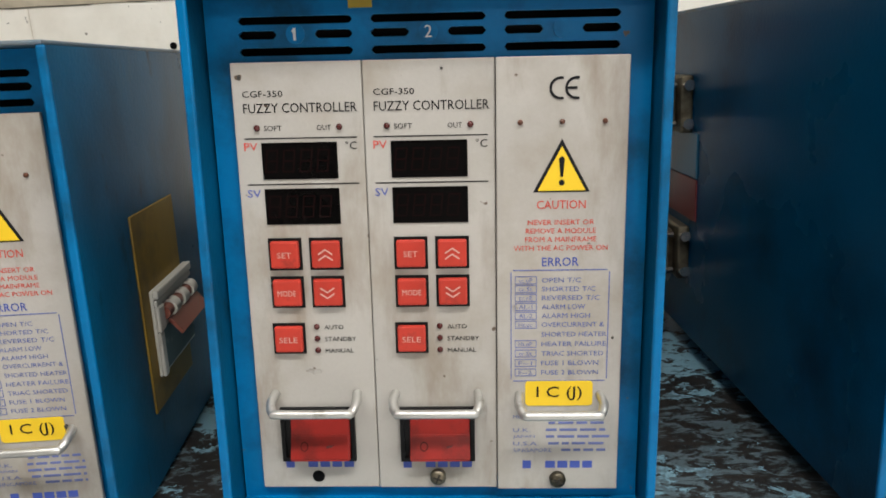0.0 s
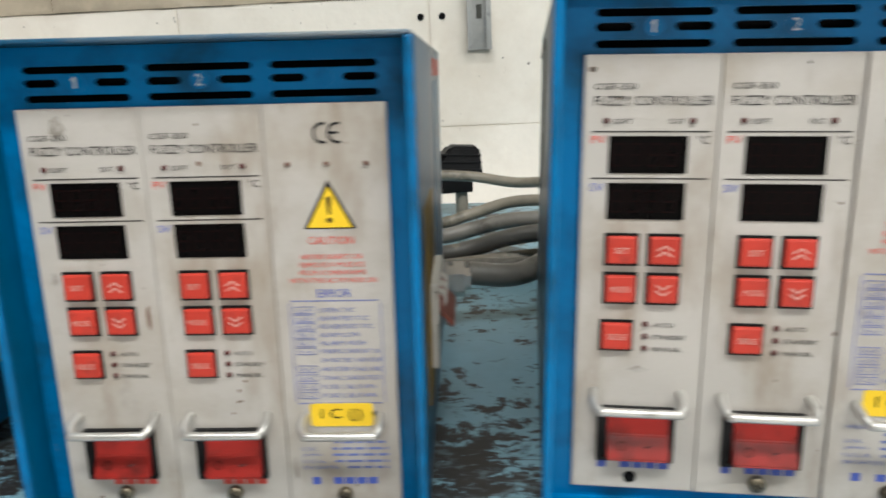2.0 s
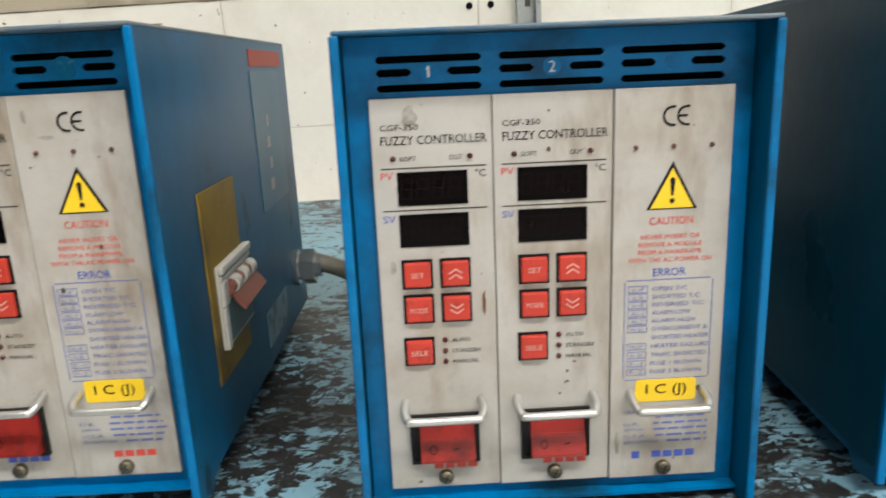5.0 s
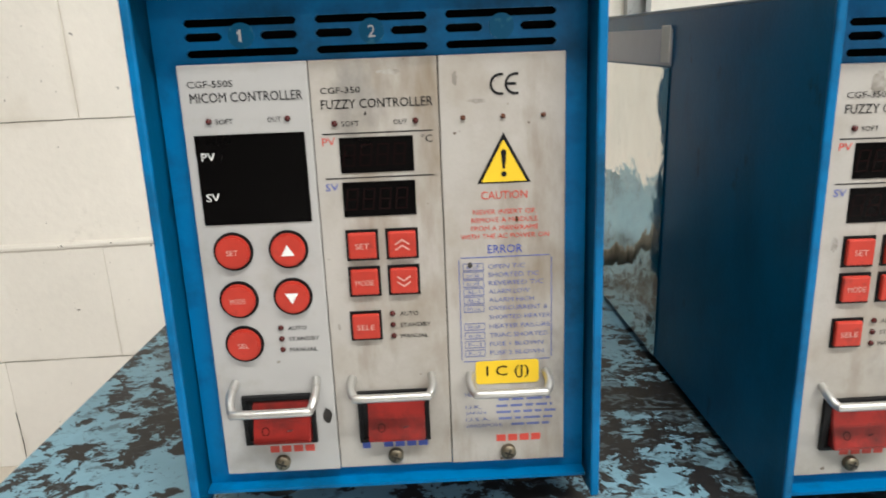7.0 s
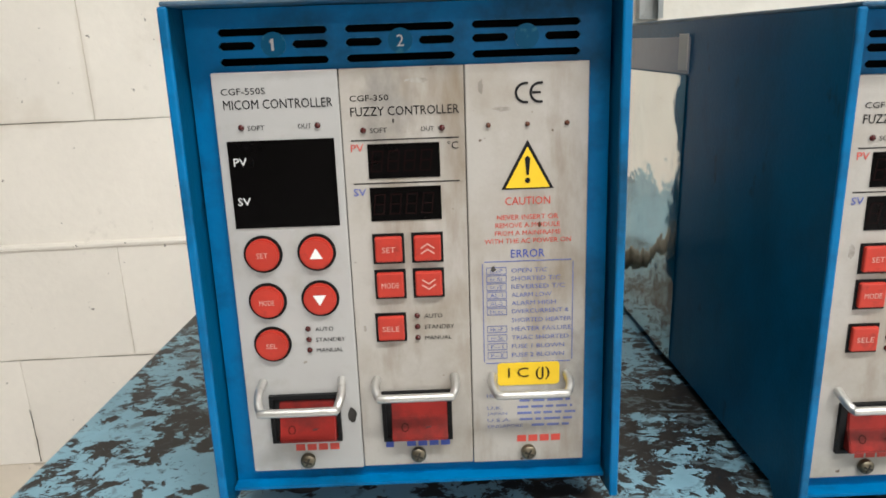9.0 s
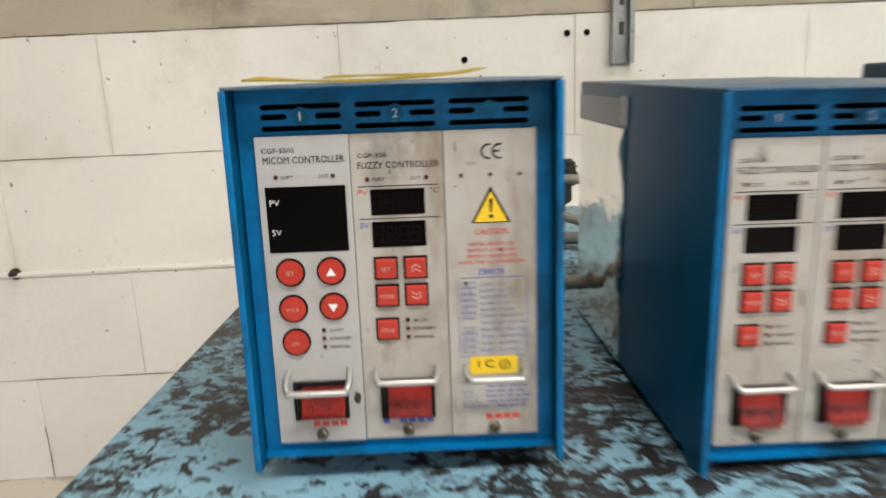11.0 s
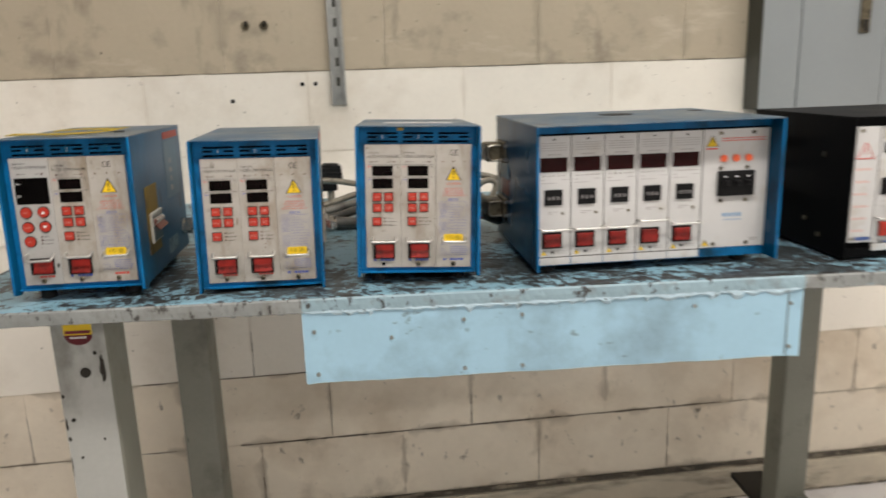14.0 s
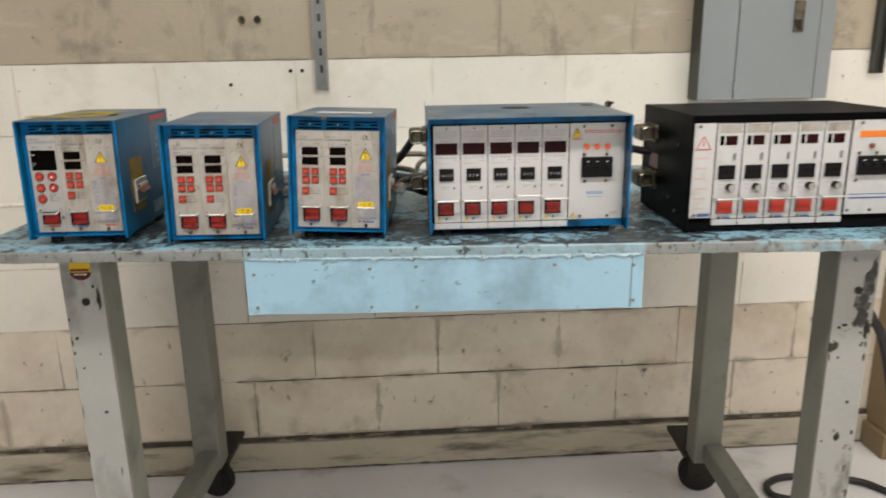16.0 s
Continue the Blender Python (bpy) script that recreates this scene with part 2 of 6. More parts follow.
TABLE_EDGE = worn(TABLE_EDGE, (0.3, 0.46, 0.54), 9, 0.58, 0.66)
EDGE_BLUE = worn(material("painted_edge", (0.28, 0.4, 0.46), 0.5, vary=0.14, scale=14, bump=0.3, bump_scale=60), (0.2, 0.23, 0.235), 24, 0.54, 0.68)
EDGE_BLUE = worn(EDGE_BLUE, (0.05, 0.048, 0.045), 60, 0.59, 0.64, (1, 1, 0.6), detail=7)
BEAD = worn(material("bead_paint", (0.44, 0.58, 0.66), 0.45, vary=0.12, scale=30, bump=0.4, bump_scale=90), (0.12, 0.15, 0.16), 70, 0.58, 0.64, detail=6)
APRON = worn(material("apron_paint", (0.34, 0.545, 0.68), 0.5, vary=0.06, scale=5, bump=0.05), (0.19, 0.29, 0.35), 7, 0.48, 0.74)
APRON = worn(APRON, (0.1, 0.12, 0.12), 24, 0.64, 0.72, (1, 1, 1.6), detail=6)
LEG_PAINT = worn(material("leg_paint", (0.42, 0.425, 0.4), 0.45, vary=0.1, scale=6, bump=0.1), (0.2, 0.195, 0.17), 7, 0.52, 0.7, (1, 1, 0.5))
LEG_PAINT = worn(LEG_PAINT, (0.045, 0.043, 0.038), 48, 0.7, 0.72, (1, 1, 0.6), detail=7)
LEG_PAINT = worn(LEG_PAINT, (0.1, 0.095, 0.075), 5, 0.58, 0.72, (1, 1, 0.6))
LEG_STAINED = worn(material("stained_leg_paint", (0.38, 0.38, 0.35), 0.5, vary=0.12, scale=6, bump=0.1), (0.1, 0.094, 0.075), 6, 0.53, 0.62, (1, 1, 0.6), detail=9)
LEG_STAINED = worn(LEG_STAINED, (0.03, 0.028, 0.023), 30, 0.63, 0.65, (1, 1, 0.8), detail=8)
# olive leg paint, darkened to hold the shade of side faces and rear legs
LEG_OLIVE_SHADED = worn(material("leg_olive_paint", (0.21, 0.21, 0.175), 0.5, vary=0.12, scale=6, bump=0.1), (0.1, 0.095, 0.075), 7, 0.54, 0.74)
LEG_OLIVE_SHADED = worn(LEG_OLIVE_SHADED, (0.05, 0.048, 0.04), 34, 0.68, 0.71, (1, 1, 0.6), detail=6)
RUBBER = material("black_rubber", (0.015, 0.015, 0.015), 0.7)
CREAM = worn(material("cream_block_paint", (0.88, 0.83, 0.745), 0.6, vary=0.05, scale=5, bump=0.35, bump_scale=70, per_object=0.05), (0.4, 0.36, 0.3), 10, 0.67, 0.9)
CREAM = worn(CREAM, (0.68, 0.61, 0.51), 3.4, 0.54, 0.82, detail=9)
CREAM = worn(CREAM, (0.16, 0.13, 0.1), 55, 0.695, 0.75, detail=3)
BEIGE = worn(material("beige_block_paint", (0.49, 0.42, 0.315), 0.65, vary=0.07, scale=5, bump=0.35, bump_scale=70, per_object=0.05), (0.18, 0.15, 0.12), 6, 0.56, 0.8)
BEIGE = worn(BEIGE, (0.62, 0.55, 0.44), 4, 0.56, 0.66, (0.5, 1, 1.6), detail=9)
BEIGE = worn(BEIGE, (0.12, 0.1, 0.08), 50, 0.68, 0.74, detail=4)
BEIGE = worn(BEIGE, (0.2, 0.165, 0.125), 9, 0.6, 0.76, (1, 1, 0.3), detail=9)
LOW_CREAM = worn(material("dirty_block_paint", (0.81, 0.725, 0.6), 0.6, vary=0.07, scale=5, bump=0.4, bump_scale=60, per_object=0.08), (0.3, 0.24, 0.17), 5, 0.6, 0.84, (1, 1, 0.7))
LOW_CREAM = worn(LOW_CREAM, (0.6, 0.5, 0.38), 3.0, 0.48, 0.76, detail=9)
LOW_CREAM = worn(LOW_CREAM, (0.1, 0.08, 0.06), 30, 0.63, 0.74, (1, 1, 0.8), detail=7)
LOW_CREAM = worn(LOW_CREAM, (0.14, 0.11, 0.08), 70, 0.7, 0.76, detail=6)
MORTAR = worn(material("mortar", (0.74, 0.68, 0.57), 0.9, bump=0.3), (0.5, 0.43, 0.34), 7, 0.45, 0.62, (0.5, 1, 1), detail=9)
PLINTH = worn(material("plinth_paint", (0.55, 0.49, 0.39), 0.7, vary=0.12, scale=7, bump=0.4, bump_scale=50), (0.1, 0.083, 0.062), 9, 0.5, 0.68, (0.3, 1, 1.5), detail=9)
LEDGE = worn(material("grimy_ledge", (0.1, 0.085, 0.065), 0.8, vary=0.25, scale=9), (0.4, 0.34, 0.26), 14, 0.52, 0.64, (0.5, 1, 1), detail=8)
CRACK = material("dirty_crack", (0.085, 0.07, 0.052), 0.9, vary=0.4, scale=30)
GRIME = material("black_grime", (0.03, 0.026, 0.02), 0.9)
JOINT_DIRT = worn(material("ledge_dirt", (0.07, 0.06, 0.047), 0.9, vary=0.4, scale=20), (0.3, 0.26, 0.2), 16, 0.5, 0.62, detail=8)
for runs_on in (CREAM, BEIGE, LOW_CREAM):
    tree = runs_on.node_tree
    where = tree.nodes.new("ShaderNodeNewGeometry")
    for wire in [w for w in tree.links if w.to_socket.name == "Vector" and w.to_node.bl_idname in ("ShaderNodeTexNoise", "ShaderNodeMapping") and w.from_node.bl_idname != "ShaderNodeMapping"]:
        target = wire.to_socket
        tree.links.remove(wire)
        tree.links.new(where.outputs["Position"], target)


def edge_grime(m, colour, reach, amount):
    """Dirt lodged along the rims of each block, broken up by noise."""
    nt = m.node_tree
    bsdf, link = nt.nodes["Principled BSDF"], nt.links.new
    co, split, where = nt.nodes.new("ShaderNodeTexCoord"), nt.nodes.new("ShaderNodeSeparateXYZ"), nt.nodes.new("ShaderNodeNewGeometry")
    link(co.outputs["Generated"], split.inputs[0])
    rims = []
    for axis, size in ((0, BLOCK), (2, COURSE)):
        centre, away, metres = (nt.nodes.new("ShaderNodeMath") for _ in range(3))
        centre.operation, away.operation, metres.operation = "SUBTRACT", "ABSOLUTE", "MULTIPLY_ADD"
        link(split.outputs[axis], centre.inputs[0])
        centre.inputs[1].default_value = 0.5
        link(centre.outputs[0], away.inputs[0])
        link(away.outputs[0], metres.inputs[0])
        metres.inputs[1].default_value, metres.inputs[2].default_value = -size, size / 2
        rims.append(metres.outputs[0])
    near = nt.nodes.new("ShaderNodeMath")
    near.operation = "MINIMUM"
    link(rims[0], near.inputs[0])
    link(rims[1], near.inputs[1])
    ns = nt.nodes.new("ShaderNodeTexNoise")
    ns.inputs["Scale"].default_value, ns.inputs["Detail"].default_value = 9, 8
    link(where.outputs["Position"], ns.inputs["Vector"])
    wide = nt.nodes.new("ShaderNodeMapRange")
    wide.inputs["From Min"].default_value, wide.inputs["From Max"].default_value = 0.47, 0.68
    wide.inputs["To Max"].default_value = reach
    link(ns.outputs["Fac"], wide.inputs["Value"])
    mask = nt.nodes.new("ShaderNodeMapRange")
    mask.inputs["From Min"].default_value = 0.0
    mask.inputs["To Min"].default_value, mask.inputs["To Max"].default_value = amount, 0.0
    link(near.outputs[0], mask.inputs["Value"])
    link(wide.outputs["Result"], mask.inputs["From Max"])
    mix = nt.nodes.new("ShaderNodeMix")
    mix.data_type = "RGBA"
    link(mask.outputs["Result"], mix.inputs["Factor"])
    link(bsdf.inputs["Base Color"].links[0].from_socket, mix.inputs["A"])
    mix.inputs["B"].default_value = (*colour, 1)
    link(mix.outputs["Result"], bsdf.inputs["Base Color"])


WALL_Y, COURSE, BLOCK, ROW0 = 1.258, 0.2113, 0.418, 0.126
edge_grime(LOW_CREAM, (0.22, 0.17, 0.115), 0.035, 0.5)
edge_grime(CREAM, (0.6, 0.53, 0.43), 0.014, 0.3)
edge_grime(BEIGE, (0.25, 0.21, 0.155), 0.03, 0.4)
FLOOR = worn(material("floor_paint", (0.8, 0.775, 0.78), 0.4, vary=0.07, scale=3, bump=0.08), (0.12, 0.11, 0.1), 22, 0.68, 0.74)
FLOOR = worn(FLOOR, (0.5, 0.47, 0.45), 4, 0.56, 0.78)
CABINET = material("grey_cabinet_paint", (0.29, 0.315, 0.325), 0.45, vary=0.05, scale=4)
# dark paint of strut and slots; on the cabinet body it is painted side shade
STRUT_DARK_CABINET_SHADE = material("dark_cabinet_paint", (0.05, 0.052, 0.042), 0.5, vary=0.08, scale=4)
GALV = worn(material("galvanised_steel", (0.4, 0.41, 0.4), 0.4, metal=0.8, vary=0.14, scale=30), (0.1, 0.1, 0.1), 30, 0.6, 0.75)
# tones of the added, unseen room: set the fill; the dark one cuts western bounce
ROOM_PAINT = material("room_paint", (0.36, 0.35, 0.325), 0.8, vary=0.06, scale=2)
BOUNCE_CUT = material("dark_room_paint", (0.13, 0.125, 0.115), 0.8, vary=0.08, scale=2)
CEILING_PAINT = material("ceiling_paint", (0.74, 0.73, 0.7), 0.8, vary=0.05, scale=2)
FOIL = material("mirror_foil", (0.75, 0.73, 0.68), 0.1, metal=1.0, vary=0.1, bump=1.0, bump_scale=26)
TAPE = material("silver_tape", (0.3, 0.3, 0.33), 0.4, metal=0.3)
STRAP = worn(material("yellow_webbing", (0.4, 0.29, 0.03), 0.6, vary=0.15, scale=30), (0.15, 0.12, 0.05), 40, 0.6, 0.75)
CABLE_TAN = worn(material("tan_cable", (0.24, 0.215, 0.17), 0.42, vary=0.2, scale=40), (0.08, 0.07, 0.05), 30, 0.52, 0.66)
CABLE_DARK = worn(material("dark_grey_cable", (0.07, 0.066, 0.058), 0.42, vary=0.2, scale=40), (0.16, 0.14, 0.11), 40, 0.56, 0.66)
TAN_PAINT = worn(material("tan_paint", (0.24, 0.175, 0.095), 0.6, vary=0.08, scale=4, bump=0.2, bump_scale=60), (0.15, 0.12, 0.08), 6, 0.64, 0.8)
STICKER_RED = material("dark_red_sticker", (0.18, 0.02, 0.03), 0.5)
for dull, level in ((BLUE_SIDE_SHADE, 0.16), (BLUE_DEEP_SHADE, 0.12), (BLACK_BOX, 0.05), (VOID, 0.1), (BLACK_PLASTIC, 0.15), (GLASS_BLACK, 0.08), (GLASS_RED, 0.2), (ROCKER_RED, 0.3), (BUTTON_RED, 0.35), (TABLE_BLUE, 0.3), (BLUE, 0.25), (INK, 0.15), (BADGE, 0.2)):
    dull.node_tree.nodes["Principled BSDF"].inputs["Specular IOR Level"].default_value = level
TUBE_GLOW = bpy.data.materials.new("tube_glow")
TUBE_GLOW.use_nodes = True
TUBE_GLOW.node_tree.nodes["Principled BSDF"].inputs["Emission Color"].default_value = (1, 0.97, 0.9, 1)
TUBE_GLOW.node_tree.nodes["Principled BSDF"].inputs["Emission Strength"].default_value = 6.0


# ---- builders ----
def box(bm, x0, x1, y0, y1, z0, z1, bevel=0.0, m=None):
    made = bmesh.ops.create_cube(bm, size=1.0, matrix=(m or Matrix()) @ Matrix.LocRotScale(((x0 + x1) / 2, (y0 + y1) / 2, (z0 + z1) / 2), None, (x1 - x0, y1 - y0, z1 - z0)))
    if bevel:
        edges = {e for v in made["verts"] for e in v.link_edges}
        bmesh.ops.bevel(bm, geom=list(edges), offset=bevel, segments=2, affect="EDGES", profile=0.5)
    return bm


def boxes(*dims, bevel=0.0):
    bm = bmesh.new()
    for d in dims:
        box(bm, *d, bevel=bevel)
    return bm


def rod(bm, a, b, r, r2=None, seg=16):
    a, b = Vector(a), Vector(b)
    m = Matrix.Translation((a + b) / 2) @ (b - a).to_track_quat("Z", "Y").to_matrix().to_4x4()
    bmesh.ops.create_cone(bm, cap_ends=True, segments=seg, radius1=r, radius2=r if r2 is None else r2, depth=(b - a).length, matrix=m)
    return bm


def rods(*rows, seg=16):
    bm = bmesh.new()
    for a, b, r in rows:
        rod(bm, a, b, r, seg=seg)
    return bm


def sweep(points, r, seg=10, steps=8, smooth=True):
    """A round bar or cable along a smooth line through the points."""
    pts = [Vector(p) for p in points]
    if smooth:
        ends = [pts[0] * 2 - pts[1], *pts, pts[-1] * 2 - pts[-2]]
        line = []
        for i in range(1, len(ends) - 2):
            p0, p1, p2, p3 = ends[i - 1:i + 3]
            for k in range(steps):
                u = k / steps
                line.append(0.5 * ((2 * p1) + (p2 - p0) * u + (2 * p0 - 5 * p1 + 4 * p2 - p3) * u * u + (3 * p1 - p0 - 3 * p2 + p3) * u ** 3))
        line.append(pts[-1])
    else:
        line = pts
    bm = bmesh.new()
    rings = []
    up = Vector((0.31, 0.17, 0.94))
    for i, p in enumerate(line):
        way = (line[min(i + 1, len(line) - 1)] - line[max(i - 1, 0)]).normalized()
        side = way.cross(up).normalized()
        top = side.cross(way).normalized()
        rings.append([bm.verts.new(p + r * (math.cos(a) * side + math.sin(a) * top)) for a in (2 * math.pi * k / seg for k in range(seg))])
    for a, b in zip(rings, rings[1:]):
        for k in range(seg):
            bm.faces.new((a[k], a[(k + 1) % seg], b[(k + 1) % seg], b[k]))
    bm.faces.new(rings[0][::-1])
    bm.faces.new(rings[-1])
    bmesh.ops.recalc_face_normals(bm, faces=bm.faces)
    return bm


MESHES = {}


def mesh_of(key, make, mat, smooth=False):
    """One mesh for all alike parts."""
    if key not in MESHES:
        bm = make()
        me = bpy.data.meshes.new(key)
        bm.to_mesh(me)
        bm.free()
        me.materials.append(mat)
        if smooth:
            for p in me.polygons:
                p.use_smooth = True
            me.set_sharp_from_angle(angle=radians(40))
        MESHES[key] = me
    return MESHES[key]


def part(name, bm, mat, parent, label="", at=(0, 0, 0), smooth=False):
    """A bmesh, or a shared mesh, as one object under a thing or a part."""
    if isinstance(bm, bmesh.types.BMesh):
        me = bpy.data.meshes.new(name)
        bm.to_mesh(me)
        bm.free()
        me.materials.append(mat)
        if smooth:
            for p in me.polygons:
                p.use_smooth = True
            me.set_sharp_from_angle(angle=radians(40))
    else:
        me = bm
    ob = new(name, me)
    ob.parent, ob.location = parent, at
    if label:
        ob["label"] = label
    return ob


def thing(name, m, label, category, group="", kind=""):
    root = new(name)
    root.matrix_world = m
    bpy.context.view_layer.update()
    root.empty_display_size = 0.05
    return tagged(root, label, category, group, kind)


def text_mesh(words, mat):
    """Letters, brought to width 1 and height 1, standing upright and facing -y."""
    key = "letters " + words + mat.name
    if key not in MESHES:
        curve = bpy.data.curves.new("letters", "FONT")
        curve.body, curve.resolution_u = words, 2
        tmp = bpy.data.objects.new("letters", curve)
        scene.collection.objects.link(tmp)
        me = bpy.data.meshes.new_from_object(tmp.evaluated_get(bpy.context.evaluated_depsgraph_get()))
        bpy.data.objects.remove(tmp)
        co = np.array([v.co[:] for v in me.vertices])
        low, high = co.min(0), co.max(0)
        size = np.maximum(high - low, 1e-6)
        for v in me.vertices:
            v.co = ((v.co.x - low[0]) / size[0] - 0.5, 0, (v.co.y - low[1]) / size[1] - 0.5)
        me.materials.clear()
        me.materials.append(mat)
        MESHES[key] = me
    return MESHES[key]


def lettering(words, x, z, width, height, mat, parent, y=-0.0003, name="lettering"):
    ob = new(name, text_mesh(words, mat))
    ob.parent, ob.location, ob.scale = parent, (x, y, z), (width, 1, height)
    return ob


# ---- setting ----


def setting():
    floor = tagged(part("floor", boxes((-4, 5, -5.2, 1.6, -0.1, 0)), FLOOR, None), "light grey painted concrete floor with dark specks", "floor", kind="structure")
    # unseen ceiling and walls added for fill; west is dark to keep left faces dim
    tagged(part("ceiling", boxes((-4.2, 5.2, -5.4, 1.6, CEILING, CEILING + 0.1)), CEILING_PAINT, None), "pale painted flat workshop ceiling", "ceiling", kind="structure")
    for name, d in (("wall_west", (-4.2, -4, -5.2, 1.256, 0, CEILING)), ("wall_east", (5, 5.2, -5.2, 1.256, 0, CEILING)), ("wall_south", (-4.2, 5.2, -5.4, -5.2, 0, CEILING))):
        tagged(part(name, boxes(d), BOUNCE_CUT if name == "wall_west" else ROOM_PAINT, None), "plain painted workshop wall", "wall", kind="structure")
    wall = tagged(part("wall_north", boxes((-4.2, 5.2, WALL_Y + 0.0022, WALL_Y + 0.25, 0, CEILING)), MORTAR, None), "cream painted concrete block wall with dark upper courses", "wall", kind="structure")
    # plinth with a dirty top ledge
    tagged(part("baseboard", boxes((-4, 5, WALL_Y - 0.018, WALL_Y + 0.004, 0, 0.108), bevel=0.004), PLINTH, None), "chipped dirty cream plinth along the wall", "plinth", kind="structure")
    part("grime_line", boxes((-4, 5, WALL_Y - 0.008, WALL_Y + 0.004, 0.108, 0.124), bevel=0.002), LEDGE, wall)
    return wall


def wall_cracks(wall):
    """Open joints: thin ragged dark lines along some courses, and one bead of mortar standing proud."""
    rng = random.Random(21)
    for z, x0, x1, h in ((ROW0 + 6 * COURSE, -4, 5, 0.0022), (ROW0 + COURSE, -0.45, 1.05, 0.006), (ROW0 + 2 * COURSE, -0.7, 1.1, 0.004), (ROW0 + 3 * COURSE, -0.2, 0.5, 0.002), (ROW0 + COURSE, 1.05, 1.9, 0.0015), (ROW0 + 5 * COURSE, -1.9, -0.7, 0.0012), (ROW0 + 3 * COURSE, -1.8, -0.9, 0.0012), (ROW0 + COURSE, -2.0, -0.62, 0.0035), (0.121, -4, 5, 0.018), (0.006, -4, 5, 0.01)):
        bm = bmesh.new()
        x, last = x0, None
        while x < x1:
            w, dz = h * rng.uniform(0.25, 1.0), rng.uniform(-0.0008, 0.0008)
            pair = [bm.verts.new((x, WALL_Y - (0.0192 if z < 0.05 else 0.0088 if z < 0.125 else 0.0012), z + dz + k * w / 2)) for k in (-1, 1)]
            if last:
                bm.faces.new((last[0], pair[0], pair[1], last[1]))
            last = pair
            x += rng.uniform(0.012, 0.04)
        part("open_joint", bm, CRACK if z > 0.14 else JOINT_DIRT, wall)
    for row in (0, 1, 2):
        x = 0.025 + (BLOCK / 2 if row % 2 else 0) - 5 * BLOCK
        while x < 2.2:
            if rng.random() < 0.6:
                bm, z, last = bmesh.new(), ROW0 + row * COURSE + 0.004, None
                top = z + COURSE * rng.uniform(0.5, 0.95)
                while z < top:
                    w, dx = rng.uniform(0.0004, 0.0028), rng.uniform(-0.001, 0.001)
                    pair = [bm.verts.new((x + dx + k * w / 2, WALL_Y - 0.0012, z)) for k in (-1, 1)]
                    if last:
                        bm.faces.new((last[0], last[1], pair[1], pair[0]))
                    last = pair
                    z += rng.uniform(0.01, 0.03)
                part("open_joint", bm, CRACK if z > 0.14 else GRIME, wall)
            x += BLOCK
    bead = [(-2.2 + 0.1 * k, WALL_Y - 0.0005, ROW0 + 4 * COURSE + rng.uniform(-0.002, 0.002)) for k in range(19)]
    part("mortar_bead", sweep(bead, 0.006, seg=8, steps=4), CREAM, wall, smooth=True)


def block_wall(wall):
    rng = random.Random(4)
    low = lambda w, gap=0.0009: boxes((-w / 2, w / 2, 0, 0.06, gap / 2, COURSE - gap / 2), bevel=0.0009)
    dirty = mesh_of("block_low", lambda: low(BLOCK - 0.0022, 0.0024), LOW_CREAM)
    full = mesh_of("block", lambda: low(BLOCK - 0.0007), CREAM)
    upper = mesh_of("block_upper", lambda: low(BLOCK - 0.001), BEIGE)
    row, z = 0, ROW0
    while z < CEILING - 0.05:
        x = 0.025 + BLOCK / 2 + (BLOCK / 2 if row % 2 else 0) - 10 * BLOCK
        while x < 4.9:
            if x > -3.95:
                part("block", upper if z > 1.38 else dirty if z < 0.5 else full, None, wall, at=(x, WALL_Y + rng.uniform(-0.0007, 0.0007), z))
            x += BLOCK
        z += COURSE
        row += 1


north = setting()


def ceiling_fitting(x, y):
    f = thing("ceiling_light", pose(x, y, CEILING - 0.1), "white twin tube fluorescent fitting under the ceiling", "ceiling light", "ceiling lights")
    part("housing", boxes((-1.24, 1.24, -0.08, 0.08, 0.03, 0.1), bevel=0.008), INK_WHITE, f)
    for k in (-0.04, 0.04):
        part("tube", rods(((-1.2, k, 0.012), (1.2, k, 0.012), 0.014)), TUBE_GLOW, f, smooth=True)


for lx, ly, watts in TUBES:
    ceiling_fitting(lx, ly)

# ---- workbench ----
TABLE_Z = 1.073
LENGTH, DEPTH = 1.865, 0.893
BENCH = pose(-0.698, 0.281, 0, 0, 0, -4.0)


